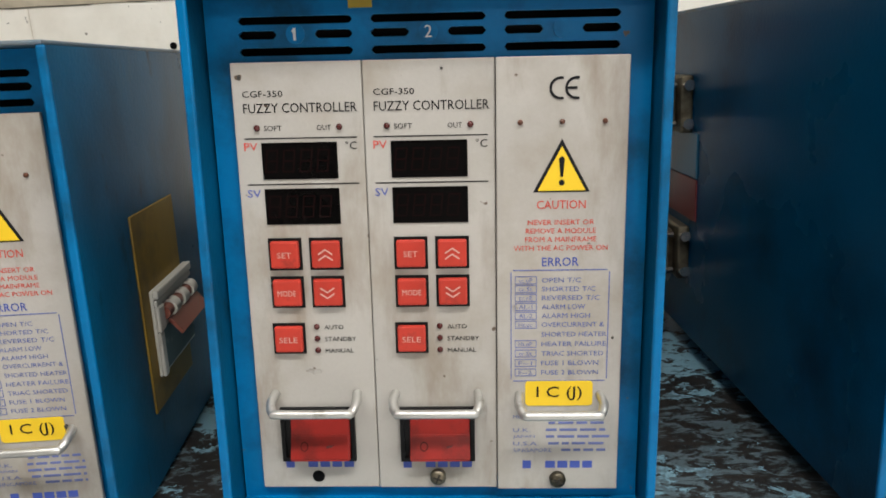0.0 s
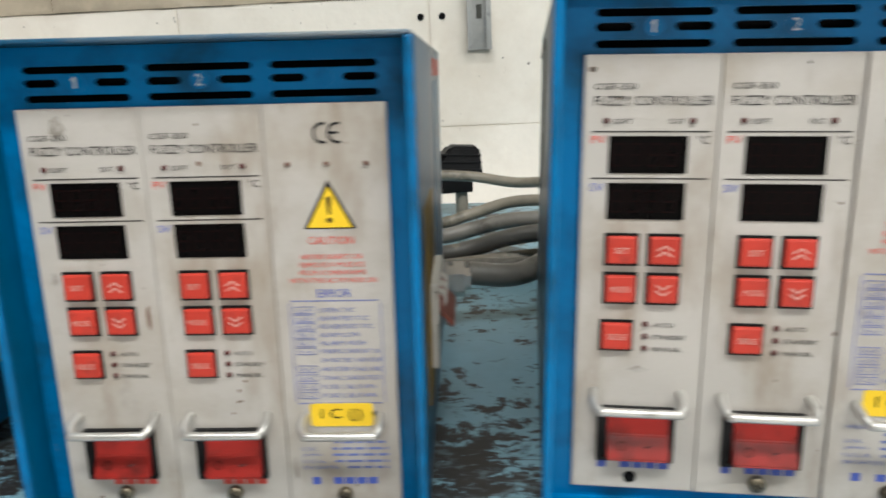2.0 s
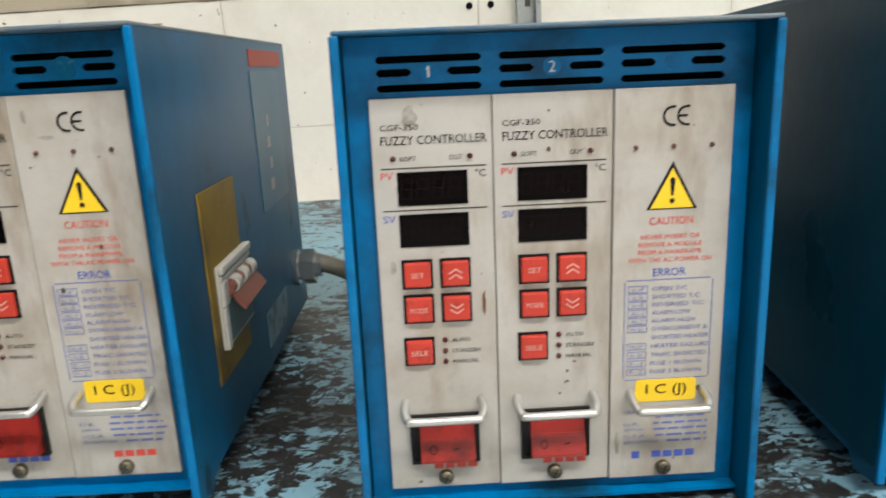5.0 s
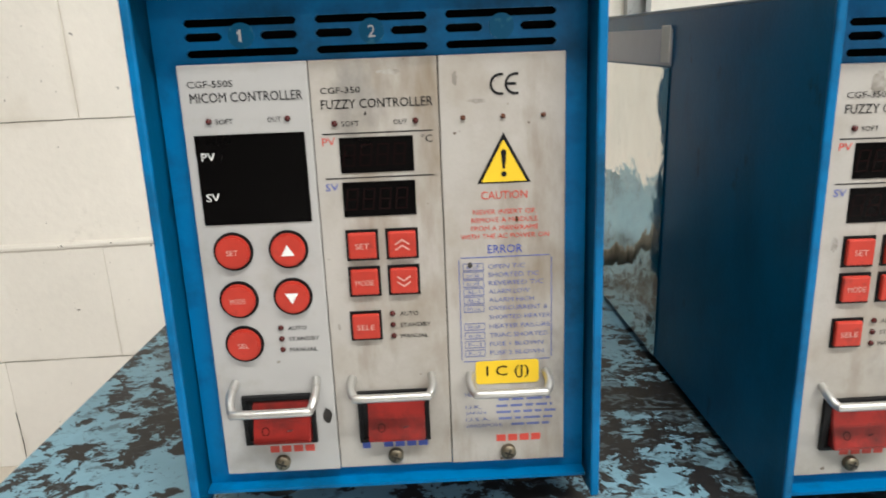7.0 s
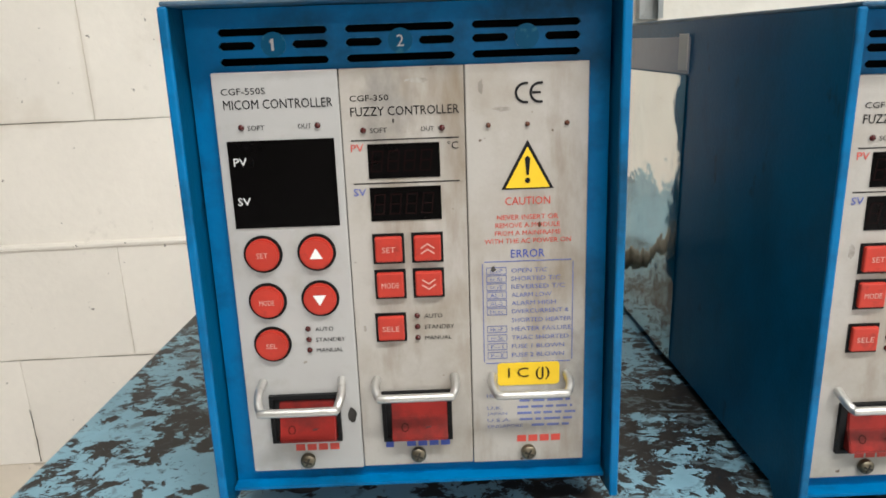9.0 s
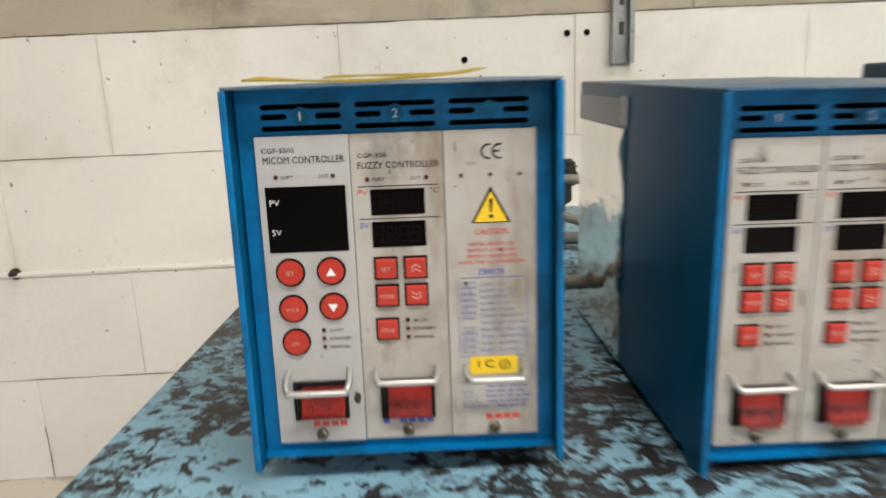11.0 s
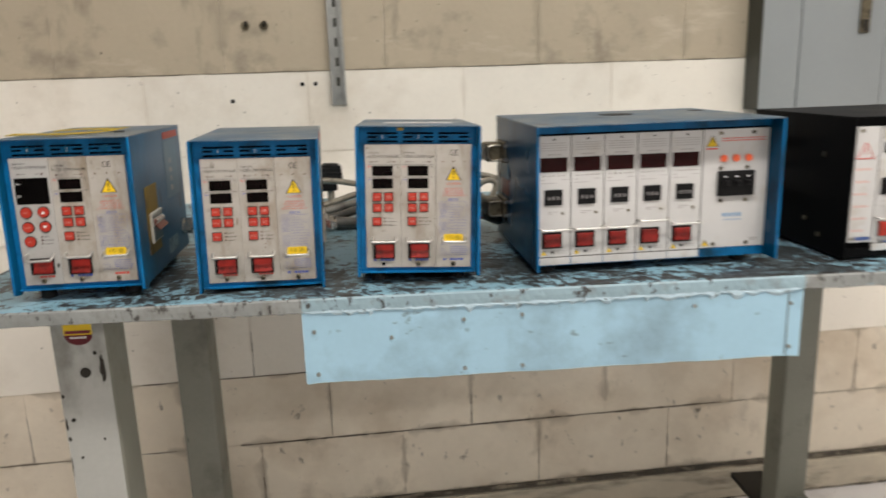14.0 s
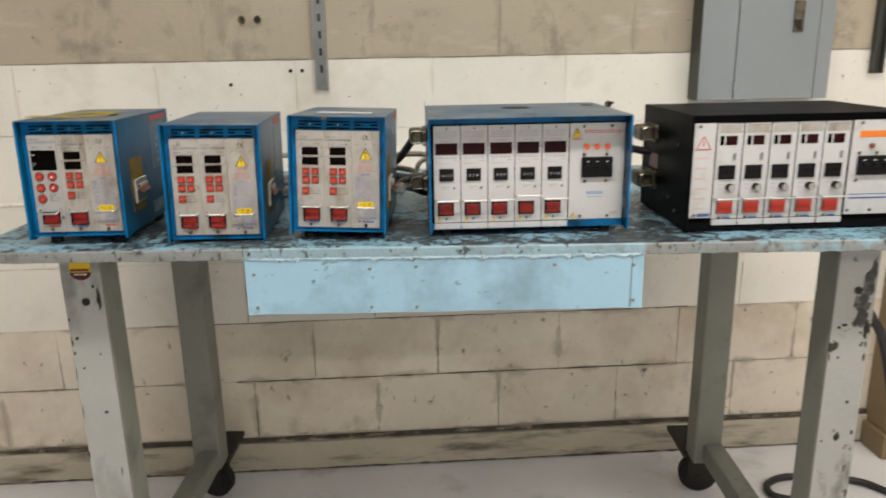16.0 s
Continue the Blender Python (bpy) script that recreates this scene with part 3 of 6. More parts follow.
def workbench():
    t = thing("workbench", BENCH, "worn light blue steel workbench on grey legs with castors", "workbench")
    part("tabletop", boxes((0, LENGTH, 0, DEPTH, TABLE_Z - 0.02, TABLE_Z), bevel=0.003), TABLE_BLUE, t, "scratched light blue painted top with black worn patches")
    edges = random.Random(31)
    for a, b, m in ((0, 0.53, TABLE_EDGE), (0.5302, 1.264, EDGE_BLUE), (1.2642, LENGTH, TABLE_EDGE)):
        bm = bmesh.new()
        n, cols = int((b - a) / 0.006), []
        for k in range(n + 1):
            x = a + (b - a) * k / n
            low = TABLE_Z - 0.0225 - edges.choice((0, 0, 0.0006, 0.0012, 0.002)) * edges.random()
            cols.append([bm.verts.new((x, y + edges.uniform(-0.0004, 0.0004), z)) for y, z in ((0.0004, TABLE_Z - 0.0012), (-0.0025, TABLE_Z - 0.0035), (-0.0027, TABLE_Z - 0.012), (-0.0022, low + 0.002), (0.0004, low))])
        for p, q in zip(cols, cols[1:]):
            for i in range(4):
                bm.faces.new((p[i], p[i + 1], q[i + 1], q[i]))
        bmesh.ops.recalc_face_normals(bm, faces=bm.faces)
        part("front_edge", bm, m, t, "chipped grey front edge with worn paint")
    rng = random.Random(8)
    # ragged bead of paint and sealant along the top of the apron
    bm = bmesh.new()
    x, last = 0.534, None
    while x < 1.26:
        low = TABLE_Z - 0.0225 - rng.choice((0.0005, 0.001, 0.0015, 0.002, 0.004, 0.007, 0.01)) * rng.uniform(0.6, 1.2)
        col = [bm.verts.new((x, y, z)) for y, z in ((-0.0024, TABLE_Z - 0.0185 - rng.uniform(0, 0.002)), (-0.0022 - rng.uniform(0, 0.0014), (low + TABLE_Z - 0.02) / 2), (0.0, low))]
        if last:
            for r in (0, 1):
                bm.faces.new((last[r], col[r], col[r + 1], last[r + 1]))
        last = col
        x += rng.uniform(0.003, 0.011)
    bmesh.ops.recalc_face_normals(bm, faces=bm.faces)
    part("sealant_bead", bm, BEAD, t, "ragged bead of pale blue paint")

    def sheet():
        bm = bmesh.new()
        n, top, rows = 40, TABLE_Z - 0.0215, []
        for k in range(n + 1):
            x = 0.529 + (1.264 - 0.529) * k / n
            low = 0.943 + 0.004 * k / n + 0.0004 * math.sin(k * 0.9) + (rng.uniform(-0.0014, 0.0014) if k % 5 == 0 else 0)
            dy = 0.001 * math.sin(k * 0.55)
            rows.append([bm.verts.new((x, y, z)) for y, z in ((0.0, top), (dy * 0.5, (top + low) / 2), (dy, low), (dy + 0.0018, low), (0.0018, top))])
        for a, b in zip(rows, rows[1:]):
            for i in range(5):
                k = (i + 1) % 5
                bm.faces.new((a[i], a[k], b[k], b[i]))
        bm.faces.new(rows[0])
        bm.faces.new(rows[-1][::-1])
        bmesh.ops.recalc_face_normals(bm, faces=bm.faces)
        return bm
    apron = part("apron", sheet(), APRON, t, "pale blue sheet metal apron with scuffs")
    for x, z in ((0.545, 1.022), (0.547, 0.957), (0.655, 1.008), (0.76, 1.03), (0.845, 1.033), (1.1, 1.033), (1.245, 1.03), (1.247, 0.962), (0.76, 0.955), (0.845, 0.955)):
        part("bolt", mesh_of("apron_bolt", lambda: rods(((0, 0.003, 0), (0, -0.0024, 0), 0.003), seg=10), GREY_PLASTIC), None, apron, at=(x, 0.0, z))
    part("apron_flange", boxes((1.2415, 1.2425, -0.0012, 0.001, 0.949, TABLE_Z - 0.028)), GREY_PLASTIC, apron)
    for lx, back in ((0.175, 0.158), (1.712, 1.68)):
        for x, ly in ((lx, 0.132), (back, 0.735)):
            leg = part("leg", boxes((x - 0.041, x + 0.041, ly - 0.04, ly + 0.04, 0.185, TABLE_Z - 0.02), bevel=0.006), LEG_OLIVE_SHADED, t, "olive grey box section leg with chipped pale grey overpaint" if ly < 0.3 else "olive grey box section leg")
            # pale skin on the front face only; the sides keep the shaded olive
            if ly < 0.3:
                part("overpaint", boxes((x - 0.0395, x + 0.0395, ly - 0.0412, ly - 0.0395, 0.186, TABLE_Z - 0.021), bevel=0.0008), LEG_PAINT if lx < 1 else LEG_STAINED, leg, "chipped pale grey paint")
                for dx, z, r in ((0.004, 0.943, 0.008), (-0.025, 0.865, 0.003), (-0.02, 0.8, 0.002), (0.012, 0.7, 0.003)):
                    part("bolt", rods(((x + dx, ly - 0.041, z), (x + dx, ly - 0.0435, z), r), seg=12), GRIME, leg)
        beam = boxes((-0.029, 0.029, 0.0, 0.71, 0.19, 0.25), bevel=0.006)
        bmesh.ops.translate(beam, verts=beam.verts, vec=((lx + back) / 2, 0.03, 0))
        part("base_beam", beam, LEG_OLIVE_SHADED, t)
        for x, ly, side in ((lx, 0.06, -1), (back, 0.85, 1)):
            # swivel plate under the beam, fork, wheel turned sideways at the rear
            cx = x if side < 0 else (0.125 if x < 1 else 1.71)
            c = part("castor", boxes((x - 0.055, x + 0.05, ly - 0.1, ly + (0.075 if side > 0 else 0.04), 0.176, 0.191), bevel=0.001), GRIME, t, "greasy black swivel castor")
            turn = Matrix.Translation((cx, ly, 0)) @ Matrix.Rotation(radians(78 if side > 0 else 5), 4, "Z")
            fork = boxes((-0.032, -0.026, -0.034, 0.034, 0.045, 0.168), (0.026, 0.032, -0.034, 0.034, 0.045, 0.168), (-0.032, 0.032, -0.036, 0.036, 0.168, 0.176), bevel=0.001)
            fork.transform(turn)
            part("fork", fork, GRIME, c)
            w = rods(((-0.02, 0, 0.06), (0.02, 0, 0.06), 0.06), seg=32)
            bmesh.ops.bevel(w, geom=[e for e in w.edges if len(e.link_faces) == 2 and e.calc_face_angle(0) > 1.2], offset=0.006, segments=2, affect="EDGES")
            w.transform(turn)
            part("wheel", w, RUBBER, c, smooth=True)
            nut = rods(((-0.036, 0, 0.06), (0.036, 0, 0.06), 0.009), seg=6)
            nut.transform(turn)
            part("axle_nut", nut, GRIME, c)
            if side > 0 and x > 1:
                lever = boxes((0.0, 0.022, -0.13, -0.04, 0.075, 0.081), bevel=0.001)
                lever.transform(turn @ Matrix.Rotation(radians(0), 4, "Z"))
                part("brake_lever", lever, GRIME, c)
    return t


bench = workbench()


def blot(w, h, seed):
    """A thin ragged patch."""
    bm, chance = bmesh.new(), random.Random(seed)
    ring = [(chance.uniform(0.55, 1.0), k * math.tau / 22) for k in range(22)]
    bm.faces.new([bm.verts.new((w * q * math.cos(a), 0, h * q * math.sin(a))) for q, a in ring])
    bmesh.ops.triangulate(bm, faces=bm.faces)
    return bm


SMEAR = worn(material("dark_smear", (0.05, 0.05, 0.045), 0.7, vary=0.4, scale=40), (0.16, 0.155, 0.14), 40, 0.52, 0.62)
legs = [o for o in bench.children if o.name.startswith("leg")]
for leg_x, leg, rows in ((0.175, legs[0], ((0.03, 0.95, 0.005, 0.03), (-0.036, 0.905, 0.003, 0.004), (-0.037, 0.856, 0.0025, 0.014), (-0.035, 0.832, 0.003, 0.005), (-0.038, 0.785, 0.0012, 0.022), (-0.037, 0.70, 0.0014, 0.018), (0.03, 0.955, 0.003, 0.011), (0.022, 0.975, 0.004, 0.004), (0.018, 0.83, 0.002, 0.004), (0.026, 0.56, 0.0016, 0.014), (-0.038, 0.6, 0.0014, 0.012))),
                         (1.712, legs[2], ((0.03, 0.985, 0.008, 0.03), (0.024, 0.95, 0.014, 0.036), (0.014, 0.915, 0.02, 0.026), (0.018, 0.885, 0.014, 0.03), (0.03, 0.86, 0.006, 0.026), (-0.014, 0.87, 0.007, 0.004), (0.0, 0.62, 0.007, 0.013), (0.03, 0.63, 0.004, 0.006), (-0.03, 0.61, 0.003, 0.004), (0.033, 0.8, 0.003, 0.01), (-0.037, 0.8, 0.002, 0.012)))):
    for k, (dx, z, w, h) in enumerate(rows):
        part("paint_chip", blot(w, h, 50 + k), SMEAR if w > 0.0075 else GRIME, leg, at=(leg_x + dx, 0.0905 - 0.00003 * k, z))
sticker = tagged(new("leg_sticker"), "torn round red and yellow sticker on the bench leg", "sticker")
sticker.matrix_world = BENCH @ pose(0.176, 0.0905, 1.005)
part("sticker_top", boxes((-0.021, 0.021, -0.0006, 0, 0.0, 0.02)), YELLOW, sticker)
def half_round():
    bm = bmesh.new()
    bm.faces.new([bm.verts.new((0.021 * math.cos(a), 0, 0.017 * math.sin(a))) for a in (math.pi * (1 + k / 14) for k in range(15))])
    return bmesh.ops.solidify(bm, geom=list(bm.faces), thickness=0.0006) and bm
part("sticker_base", half_round(), STICKER_RED, sticker)
part("sticker_band", boxes((-0.019, 0.019, -0.0009, -0.0006, 0.002, 0.007)), STICKER_RED, sticker)
part("small_print", boxes(*[(-0.012 + k * 0.005, -0.0085 + k * 0.005, -0.0009, -0.0006, -0.006, -0.003) for k in range(5)]), INK_WHITE, sticker)

# ---- small controllers: a blue sheet-metal cover round three front modules ----
MW, MH, PITCH = 0.0504, 0.181, 0.0512
FOOT, HIGH = 0.024, 0.232


def mx(u):
    return (u - 0.5) * MW


def mz(v):
    return (1 - v) * MH


def rect(u0, u1, v0, v1, front, back=0.0, bevel=0.0):
    return boxes((mx(u0), mx(u1), front, back, mz(v1), mz(v0)), bevel=bevel)


def disc(u, v, r, front, back=0.0, seg=20):
    return rods(((mx(u), back, mz(v)), (mx(u), front, mz(v)), r), seg=seg)


def write(words, u0, u1, v, height, mat, parent):
    return lettering(words, mx((u0 + u1) / 2), mz(v), (u1 - u0) * MW, height, mat, parent)


def led(u, v, parent, mat=LED_RED, r=0.0013):
    def dome():
        bm = bmesh.new()
        bmesh.ops.create_uvsphere(bm, u_segments=12, v_segments=8, radius=1.0, matrix=Matrix.Diagonal((r, 0.0011, r, 1)))
        return bm
    part("indicator", mesh_of("indicator" + mat.name + str(r), dome, mat, True), None, parent, at=(mx(u), -0.0003, mz(v)))


def screw(u, v, parent, r=0.0034):
    def head():
        bm = rods(((0, 0, 0), (0, -0.0022, 0), r), seg=20)
        bmesh.ops.create_uvsphere(bm, u_segments=16, v_segments=8, radius=1.0, matrix=Matrix.Translation((0, -0.0022, 0)) @ Matrix.Diagonal((r, 0.0012, r, 1)))
        return bm
    s = part("screw", mesh_of("screw" + str(r), head, DULL_METAL, True), None, parent, at=(mx(u), 0, mz(v)))
    return s


def cross_slot(u, v, parent, r=0.0034):
    def cut():
        bm = boxes((-r * 0.6, r * 0.6, -0.0036, -0.003, -0.0004, 0.0004), (-0.0004, 0.0004, -0.0036, -0.003, -r * 0.6, r * 0.6))
        bmesh.ops.rotate(bm, verts=bm.verts, cent=(0, 0, 0), matrix=Matrix.Rotation(0.4, 3, "Y"))
        return bm
    part("screw_slot", mesh_of("slot" + str(r), cut, GRIME), None, parent, at=(mx(u), 0, mz(v)))


def handle(parent, v=0.755, out=0.0125, u0=0.16, u1=0.85, drop=0.004, mat=HANDLE):
    """A bent wire pull handle."""
    def bar():
        a, b, z = mx(u0), mx(u1), mz(v)
        pts = [(a, 0.0, z), (a - 0.0006, -out * 0.55, z - drop * 0.4), (a + 0.0012, -out * 0.9, z - drop), (a + 0.0045, -out, z - drop), (b - 0.0045, -out, z - drop), (b - 0.0012, -out * 0.9, z - drop), (b + 0.0006, -out * 0.55, z - drop * 0.4), (b, 0, z)]
        return sweep(pts, 0.0019, seg=12, steps=4)
    part("pull_handle", mesh_of(f"handle{v}{out}{u0}{u1}{drop}", bar, mat, True), None, parent, "bent bright steel pull handle")


def rocker_switch(parent, u0=0.19, u1=0.82, v0=0.79, v1=0.925):
    """A black bezel round a red rocker, pressed at its top so that its lower lip stands out."""
    part("switch_bezel", mesh_of(f"bezel{u0}{v0}", lambda: boxes(
        (mx(u0), mx(u0) + 0.0016, -0.0022, 0, mz(v1), mz(v0)), (mx(u1) - 0.0016, mx(u1), -0.0022, 0, mz(v1), mz(v0)),
        (mx(u0) + 0.0016, mx(u1) - 0.0016, -0.0022, 0, mz(v0) - 0.0016, mz(v0)), (mx(u0) + 0.0016, mx(u1) - 0.0016, -0.0022, 0, mz(v1), mz(v1) + 0.0016),
        (mx(u0) + 0.0016, mx(u1) - 0.0016, -0.0006, 0, mz(v1) + 0.0016, mz(v0) - 0.0016)), BLACK_PLASTIC), None, parent)

    def wedge():
        bm = bmesh.new()
        a, b = mx(u0) + 0.0042, mx(u1) - 0.0022
        t, m, l = mz(v0) - 0.0026, mz((v0 + v1) / 2), mz(v1) + 0.0004
        prof = [(0, t), (-0.0008, t), (-0.0022, m), (-0.0062, l + 0.0022), (-0.0056, l + 0.0012), (0, l + 0.0012)]
        left = [bm.verts.new((a, y, z)) for y, z in prof]
        right = [bm.verts.new((b, y, z)) for y, z in prof]
        for i in range(len(prof)):
            k = (i + 1) % len(prof)
            bm.faces.new((left[i], left[k], right[k], right[i]))
        bm.faces.new(left[::-1])
        bm.faces.new(right)
        bmesh.ops.recalc_face_normals(bm, faces=bm.faces)
        bmesh.ops.bevel(bm, geom=list(bm.edges), offset=0.0005, segments=2, affect="EDGES")
        return bm
    r = part("rocker", mesh_of(f"rocker{u0}{v0}", wedge, ROCKER_RED), None, parent)
    z = mz((v0 + v1) / 2) - 0.0042
    tilt = math.atan2(0.004, mz((v0 + v1) / 2) - mz(v1))
    for mark, dx, w, h in (("O", -0.0055, 0.0036, 0.0044), ("I", 0.0058, 0.0008, 0.0036)):
        o = lettering(mark, dx, z, w, h, LED_RED, parent, y=-0.0042)
        o.rotation_euler = (-tilt, radians(90) if mark == "I" else 0, 0)


def square_button(u0, u1, v0, v1, parent, words="", arrow=0):
    part("button_seat", mesh_of("seat_sq", lambda: boxes((-0.0068, 0.0068, -0.0005, 0, -0.0067, 0.0067)), BLACK_PLASTIC), None, parent, at=(mx((u0 + u1) / 2), 0, mz((v0 + v1) / 2)))
    b = part("button", mesh_of("button_sq", lambda: boxes((-0.0058, 0.0058, -0.0026, 0, -0.0056, 0.0056), bevel=0.0008), BUTTON_RED), None, parent, at=(mx((u0 + u1) / 2), 0, mz((v0 + v1) / 2)))
    x, z = mx((u0 + u1) / 2), mz((v0 + v1) / 2)
    if words:
        lettering(words, x, z, 0.0019 * len(words), 0.0024, INK_ROSE, parent, y=-0.0028)
    if arrow:
        def chevrons():
            bm = bmesh.new()
            for dz in (-0.0012, 0.0012):
                for sx in (-1, 1):
                    m = Matrix.Translation((sx * 0.0014, 0, dz)) @ Matrix.Rotation(sx * 0.6, 4, "Y")
                    box(bm, -0.0018, 0.0018, -0.0001, 0, -0.0003, 0.0003, m=m)
            return bm
        o = part("arrow_mark", mesh_of("chevrons", chevrons, INK_ROSE), None, parent, at=(x, -0.0027, z))
        o.scale = (1, 1, arrow)


def round_button(u, v, parent, words="", arrow=0):
    x, z = mx(u), mz(v)
    part("button_seat", mesh_of("seat_round", lambda: rods(((0, 0, 0), (0, -0.0006, 0), 0.0083), seg=32), BLACK_PLASTIC, True), None, parent, at=(x, 0, z))

    def cap():
        bm = rods(((0, 0, 0), (0, -0.0028, 0), 0.0071), seg=32)
        ring = [e for e in bm.edges if all(abs(w.co.y + 0.0028) < 1e-5 for w in e.verts)]
        bmesh.ops.bevel(bm, geom=ring, offset=0.0008, segments=2, affect="EDGES")
        return bm
    part("button", mesh_of("button_round", cap, BUTTON_RED, True), None, parent, at=(x, 0, z))
    if words:
        lettering(words, x, z, 0.0016 * len(words), 0.0023, INK_ROSE, parent, y=-0.003)
    if arrow:
        def tri():
            bm = bmesh.new()
            bm.faces.new([bm.verts.new(p) for p in ((-0.0028, 0, -0.0022), (0.0028, 0, -0.0022), (0, 0, 0.0026))])
            return bm
        part("arrow_mark", mesh_of("solid_arrow" + str(arrow), tri, INK_WHITE), None, parent, at=(x, -0.0031, z)).scale = (1, 1, arrow)


def maker_mark(parent, v, mat, emblem=True, size=1.0):
    """The maker's mark as plain blocks in its colour."""
    w, h = 0.0042 * size, 0.0032 * size
    if emblem:
        part("maker_mark", mesh_of("emblem" + mat.name, lambda: boxes((-0.0018, 0.0018, -0.0002, 0, -0.0018, 0.0018)), mat), None, parent, at=(mx(0.24), 0, mz(v)))
    part("maker_mark", mesh_of("mark" + mat.name + str(size), lambda: boxes(*[(k * w * 1.25 - 2.45 * w, k * w * 1.25 - 1.45 * w, -0.0002, 0, -h / 2, h / 2) for k in range(4)]), mat), None, parent, at=(mx(0.6), 0, mz(v)))


def warning_triangle(parent, x, z, w, h):
    """A yellow warning triangle with a black rim and mark, printed on a panel."""
    def tri(k, y):
        bm = bmesh.new()
        bm.faces.new([bm.verts.new(p) for p in ((-w / 2 * k, y, -h / 2 * k - h * 0.04 * (1 - k)), (w / 2 * k, y, -h / 2 * k - h * 0.04 * (1 - k)), (0, y, h / 2 * k - h * 0.08 * (1 - k)))])
        return bm
    t = part("warning_triangle", mesh_of(f"tri_rim{w}", lambda: tri(1.0, -0.0002), INK), None, parent, at=(x, 0, z))
    part("warning_triangle", mesh_of(f"tri_face{w}", lambda: tri(0.84, -0.0004), YELLOW), None, parent, at=(x, 0, z - h * 0.045))
    if h > 0.01:
        def mark():
            bm = bmesh.new()
            bm.faces.new([bm.verts.new(p) for p in ((-h * 0.025, 0, -h * 0.17), (h * 0.025, 0, -h * 0.17), (h * 0.055, 0, h * 0.17), (0, 0, h * 0.22), (-h * 0.055, 0, h * 0.17))])
            bmesh.ops.create_circle(bm, cap_ends=True, segments=14, radius=h * 0.055, matrix=Matrix.Translation((0, 0, -h * 0.28)) @ Matrix.Rotation(radians(90), 4, "X"))
            return bm
        part("warning_mark", mesh_of(f"tri_mark{w}", mark, INK), None, parent, at=(x, -0.0006, z - h * 0.04))


def print_bars(parent, rows, mat, rng, name="small_print"):
    """Lines of print too small to read: (u0, u1, v, height)."""
    bm = bmesh.new()
    for u0, u1, v, h in rows:
        u = u0
        while u < u1 - 0.015:
            w = min(rng.uniform(0.05, 0.15), u1 - u)
            box(bm, mx(u), mx(u + w), -0.0002, 0, mz(v) - h / 2, mz(v) + h / 2)
            u += w + 0.025
    part(name, bm, mat, parent)


def panel_plate(parent, x, mat, name, label, tall=MH, width=0.0509, z=FOOT, tilt=0.0, out=0.0):
    p = part(name, mesh_of(f"plate{mat.name}{tall}{width}", lambda: boxes((-width / 2, width / 2, 0, 0.0025, 0, tall), bevel=0.0005), mat), None, parent, label, at=(x, -out, z))
    return p


def figure_eight():
    """One unlit seven-segment digit."""
    bm = bmesh.new()
    xs, zs = (-0.0024, -0.0018, 0.0018, 0.0024), (-0.0045, -0.0039, -0.0003, 0.0003, 0.0039, 0.0045)
    grid = [[bm.verts.new((x + 0.12 * z, -0.0005, z)) for x in xs] for z in zs]
    for k in range(5):
        for i in range(3):
            if i != 1 or k % 2 == 0:
                bm.faces.new((grid[k][i], grid[k][i + 1], grid[k + 1][i + 1], grid[k + 1][i]))
    return bm


def fuzzy_module(parent, x, mark=INK_BLUE, emblem=True, fixed=True, out=0.0, model="CGF-350"):
    p = panel_plate(parent, x, PANEL, "controller_module", "grey two-display module with red square buttons", out=out)
    write(model, 0.075, 0.39, 0.066, 0.0024, INK, p)
    write("FUZZY CONTROLLER", 0.075, 0.96, 0.096, 0.0037, INK, p)
    led(0.17, 0.138, p)
    led(0.815, 0.138, p)
    write("SOFT", 0.225, 0.365, 0.139, 0.002, INK, p)
    write("OUT", 0.64, 0.75, 0.139, 0.002, INK, p)
    part("rule_line", mesh_of("rules", lambda: boxes((mx(0.065), mx(0.95), -0.0002, 0, mz(0.162), mz(0.1595)), (mx(0.065), mx(0.95), -0.0002, 0, mz(0.2625), mz(0.26))), INK), None, p)
    write("PV", 0.06, 0.165, 0.178, 0.0031, INK_RED, p)
    write("SV", 0.06, 0.165, 0.281, 0.0031, INK_BLUE, p)
    write("\u00b0C", 0.855, 0.945, 0.178, 0.0032, INK, p)
    for k, (v0, v1) in enumerate(((0.17, 0.25), (0.271, 0.351))):
        part("display", mesh_of(f"display{k}", lambda: rect(0.195, 0.79, v0, v1, -0.0004), GLASS_BLACK), None, p, "unlit smoked display window")
        for d in range(4):
            part("display_digit", mesh_of("figure_eight", figure_eight, SEGMENT), None, p, at=(mx(0.27 + d * 0.135), 0, mz((v0 + v1) / 2)))
    square_button(0.2, 0.453, 0.383, 0.455, p, "SET")
    square_button(0.53, 0.785, 0.383, 0.455, p, arrow=1)
    square_button(0.2, 0.453, 0.472, 0.543, p, "MODE")
    square_button(0.53, 0.785, 0.472, 0.543, p, arrow=-1)
    square_button(0.185, 0.44, 0.583, 0.654, p, "SELE")
    for k, (word, w) in enumerate((("AUTO", 0.16), ("STANDBY", 0.26), ("MANUAL", 0.235))):
        led(0.543, 0.591 + k * 0.0285, p)
        write(word, 0.605, 0.605 + w, 0.5925 + k * 0.0285, 0.0019, INK, p)
    rocker_switch(p)
    handle(p)
    maker_mark(p, 0.937, mark, emblem)
    if fixed:
        screw(0.5, 0.968, p)
        cross_slot(0.5, 0.968, p)
    else:
        part("screw_hole", disc(0.48, 0.97, 0.0027, -0.0003), VOID, p)
    return p


SOOT = material("soot", (0.06, 0.055, 0.05), 0.8, vary=0.5, scale=150)


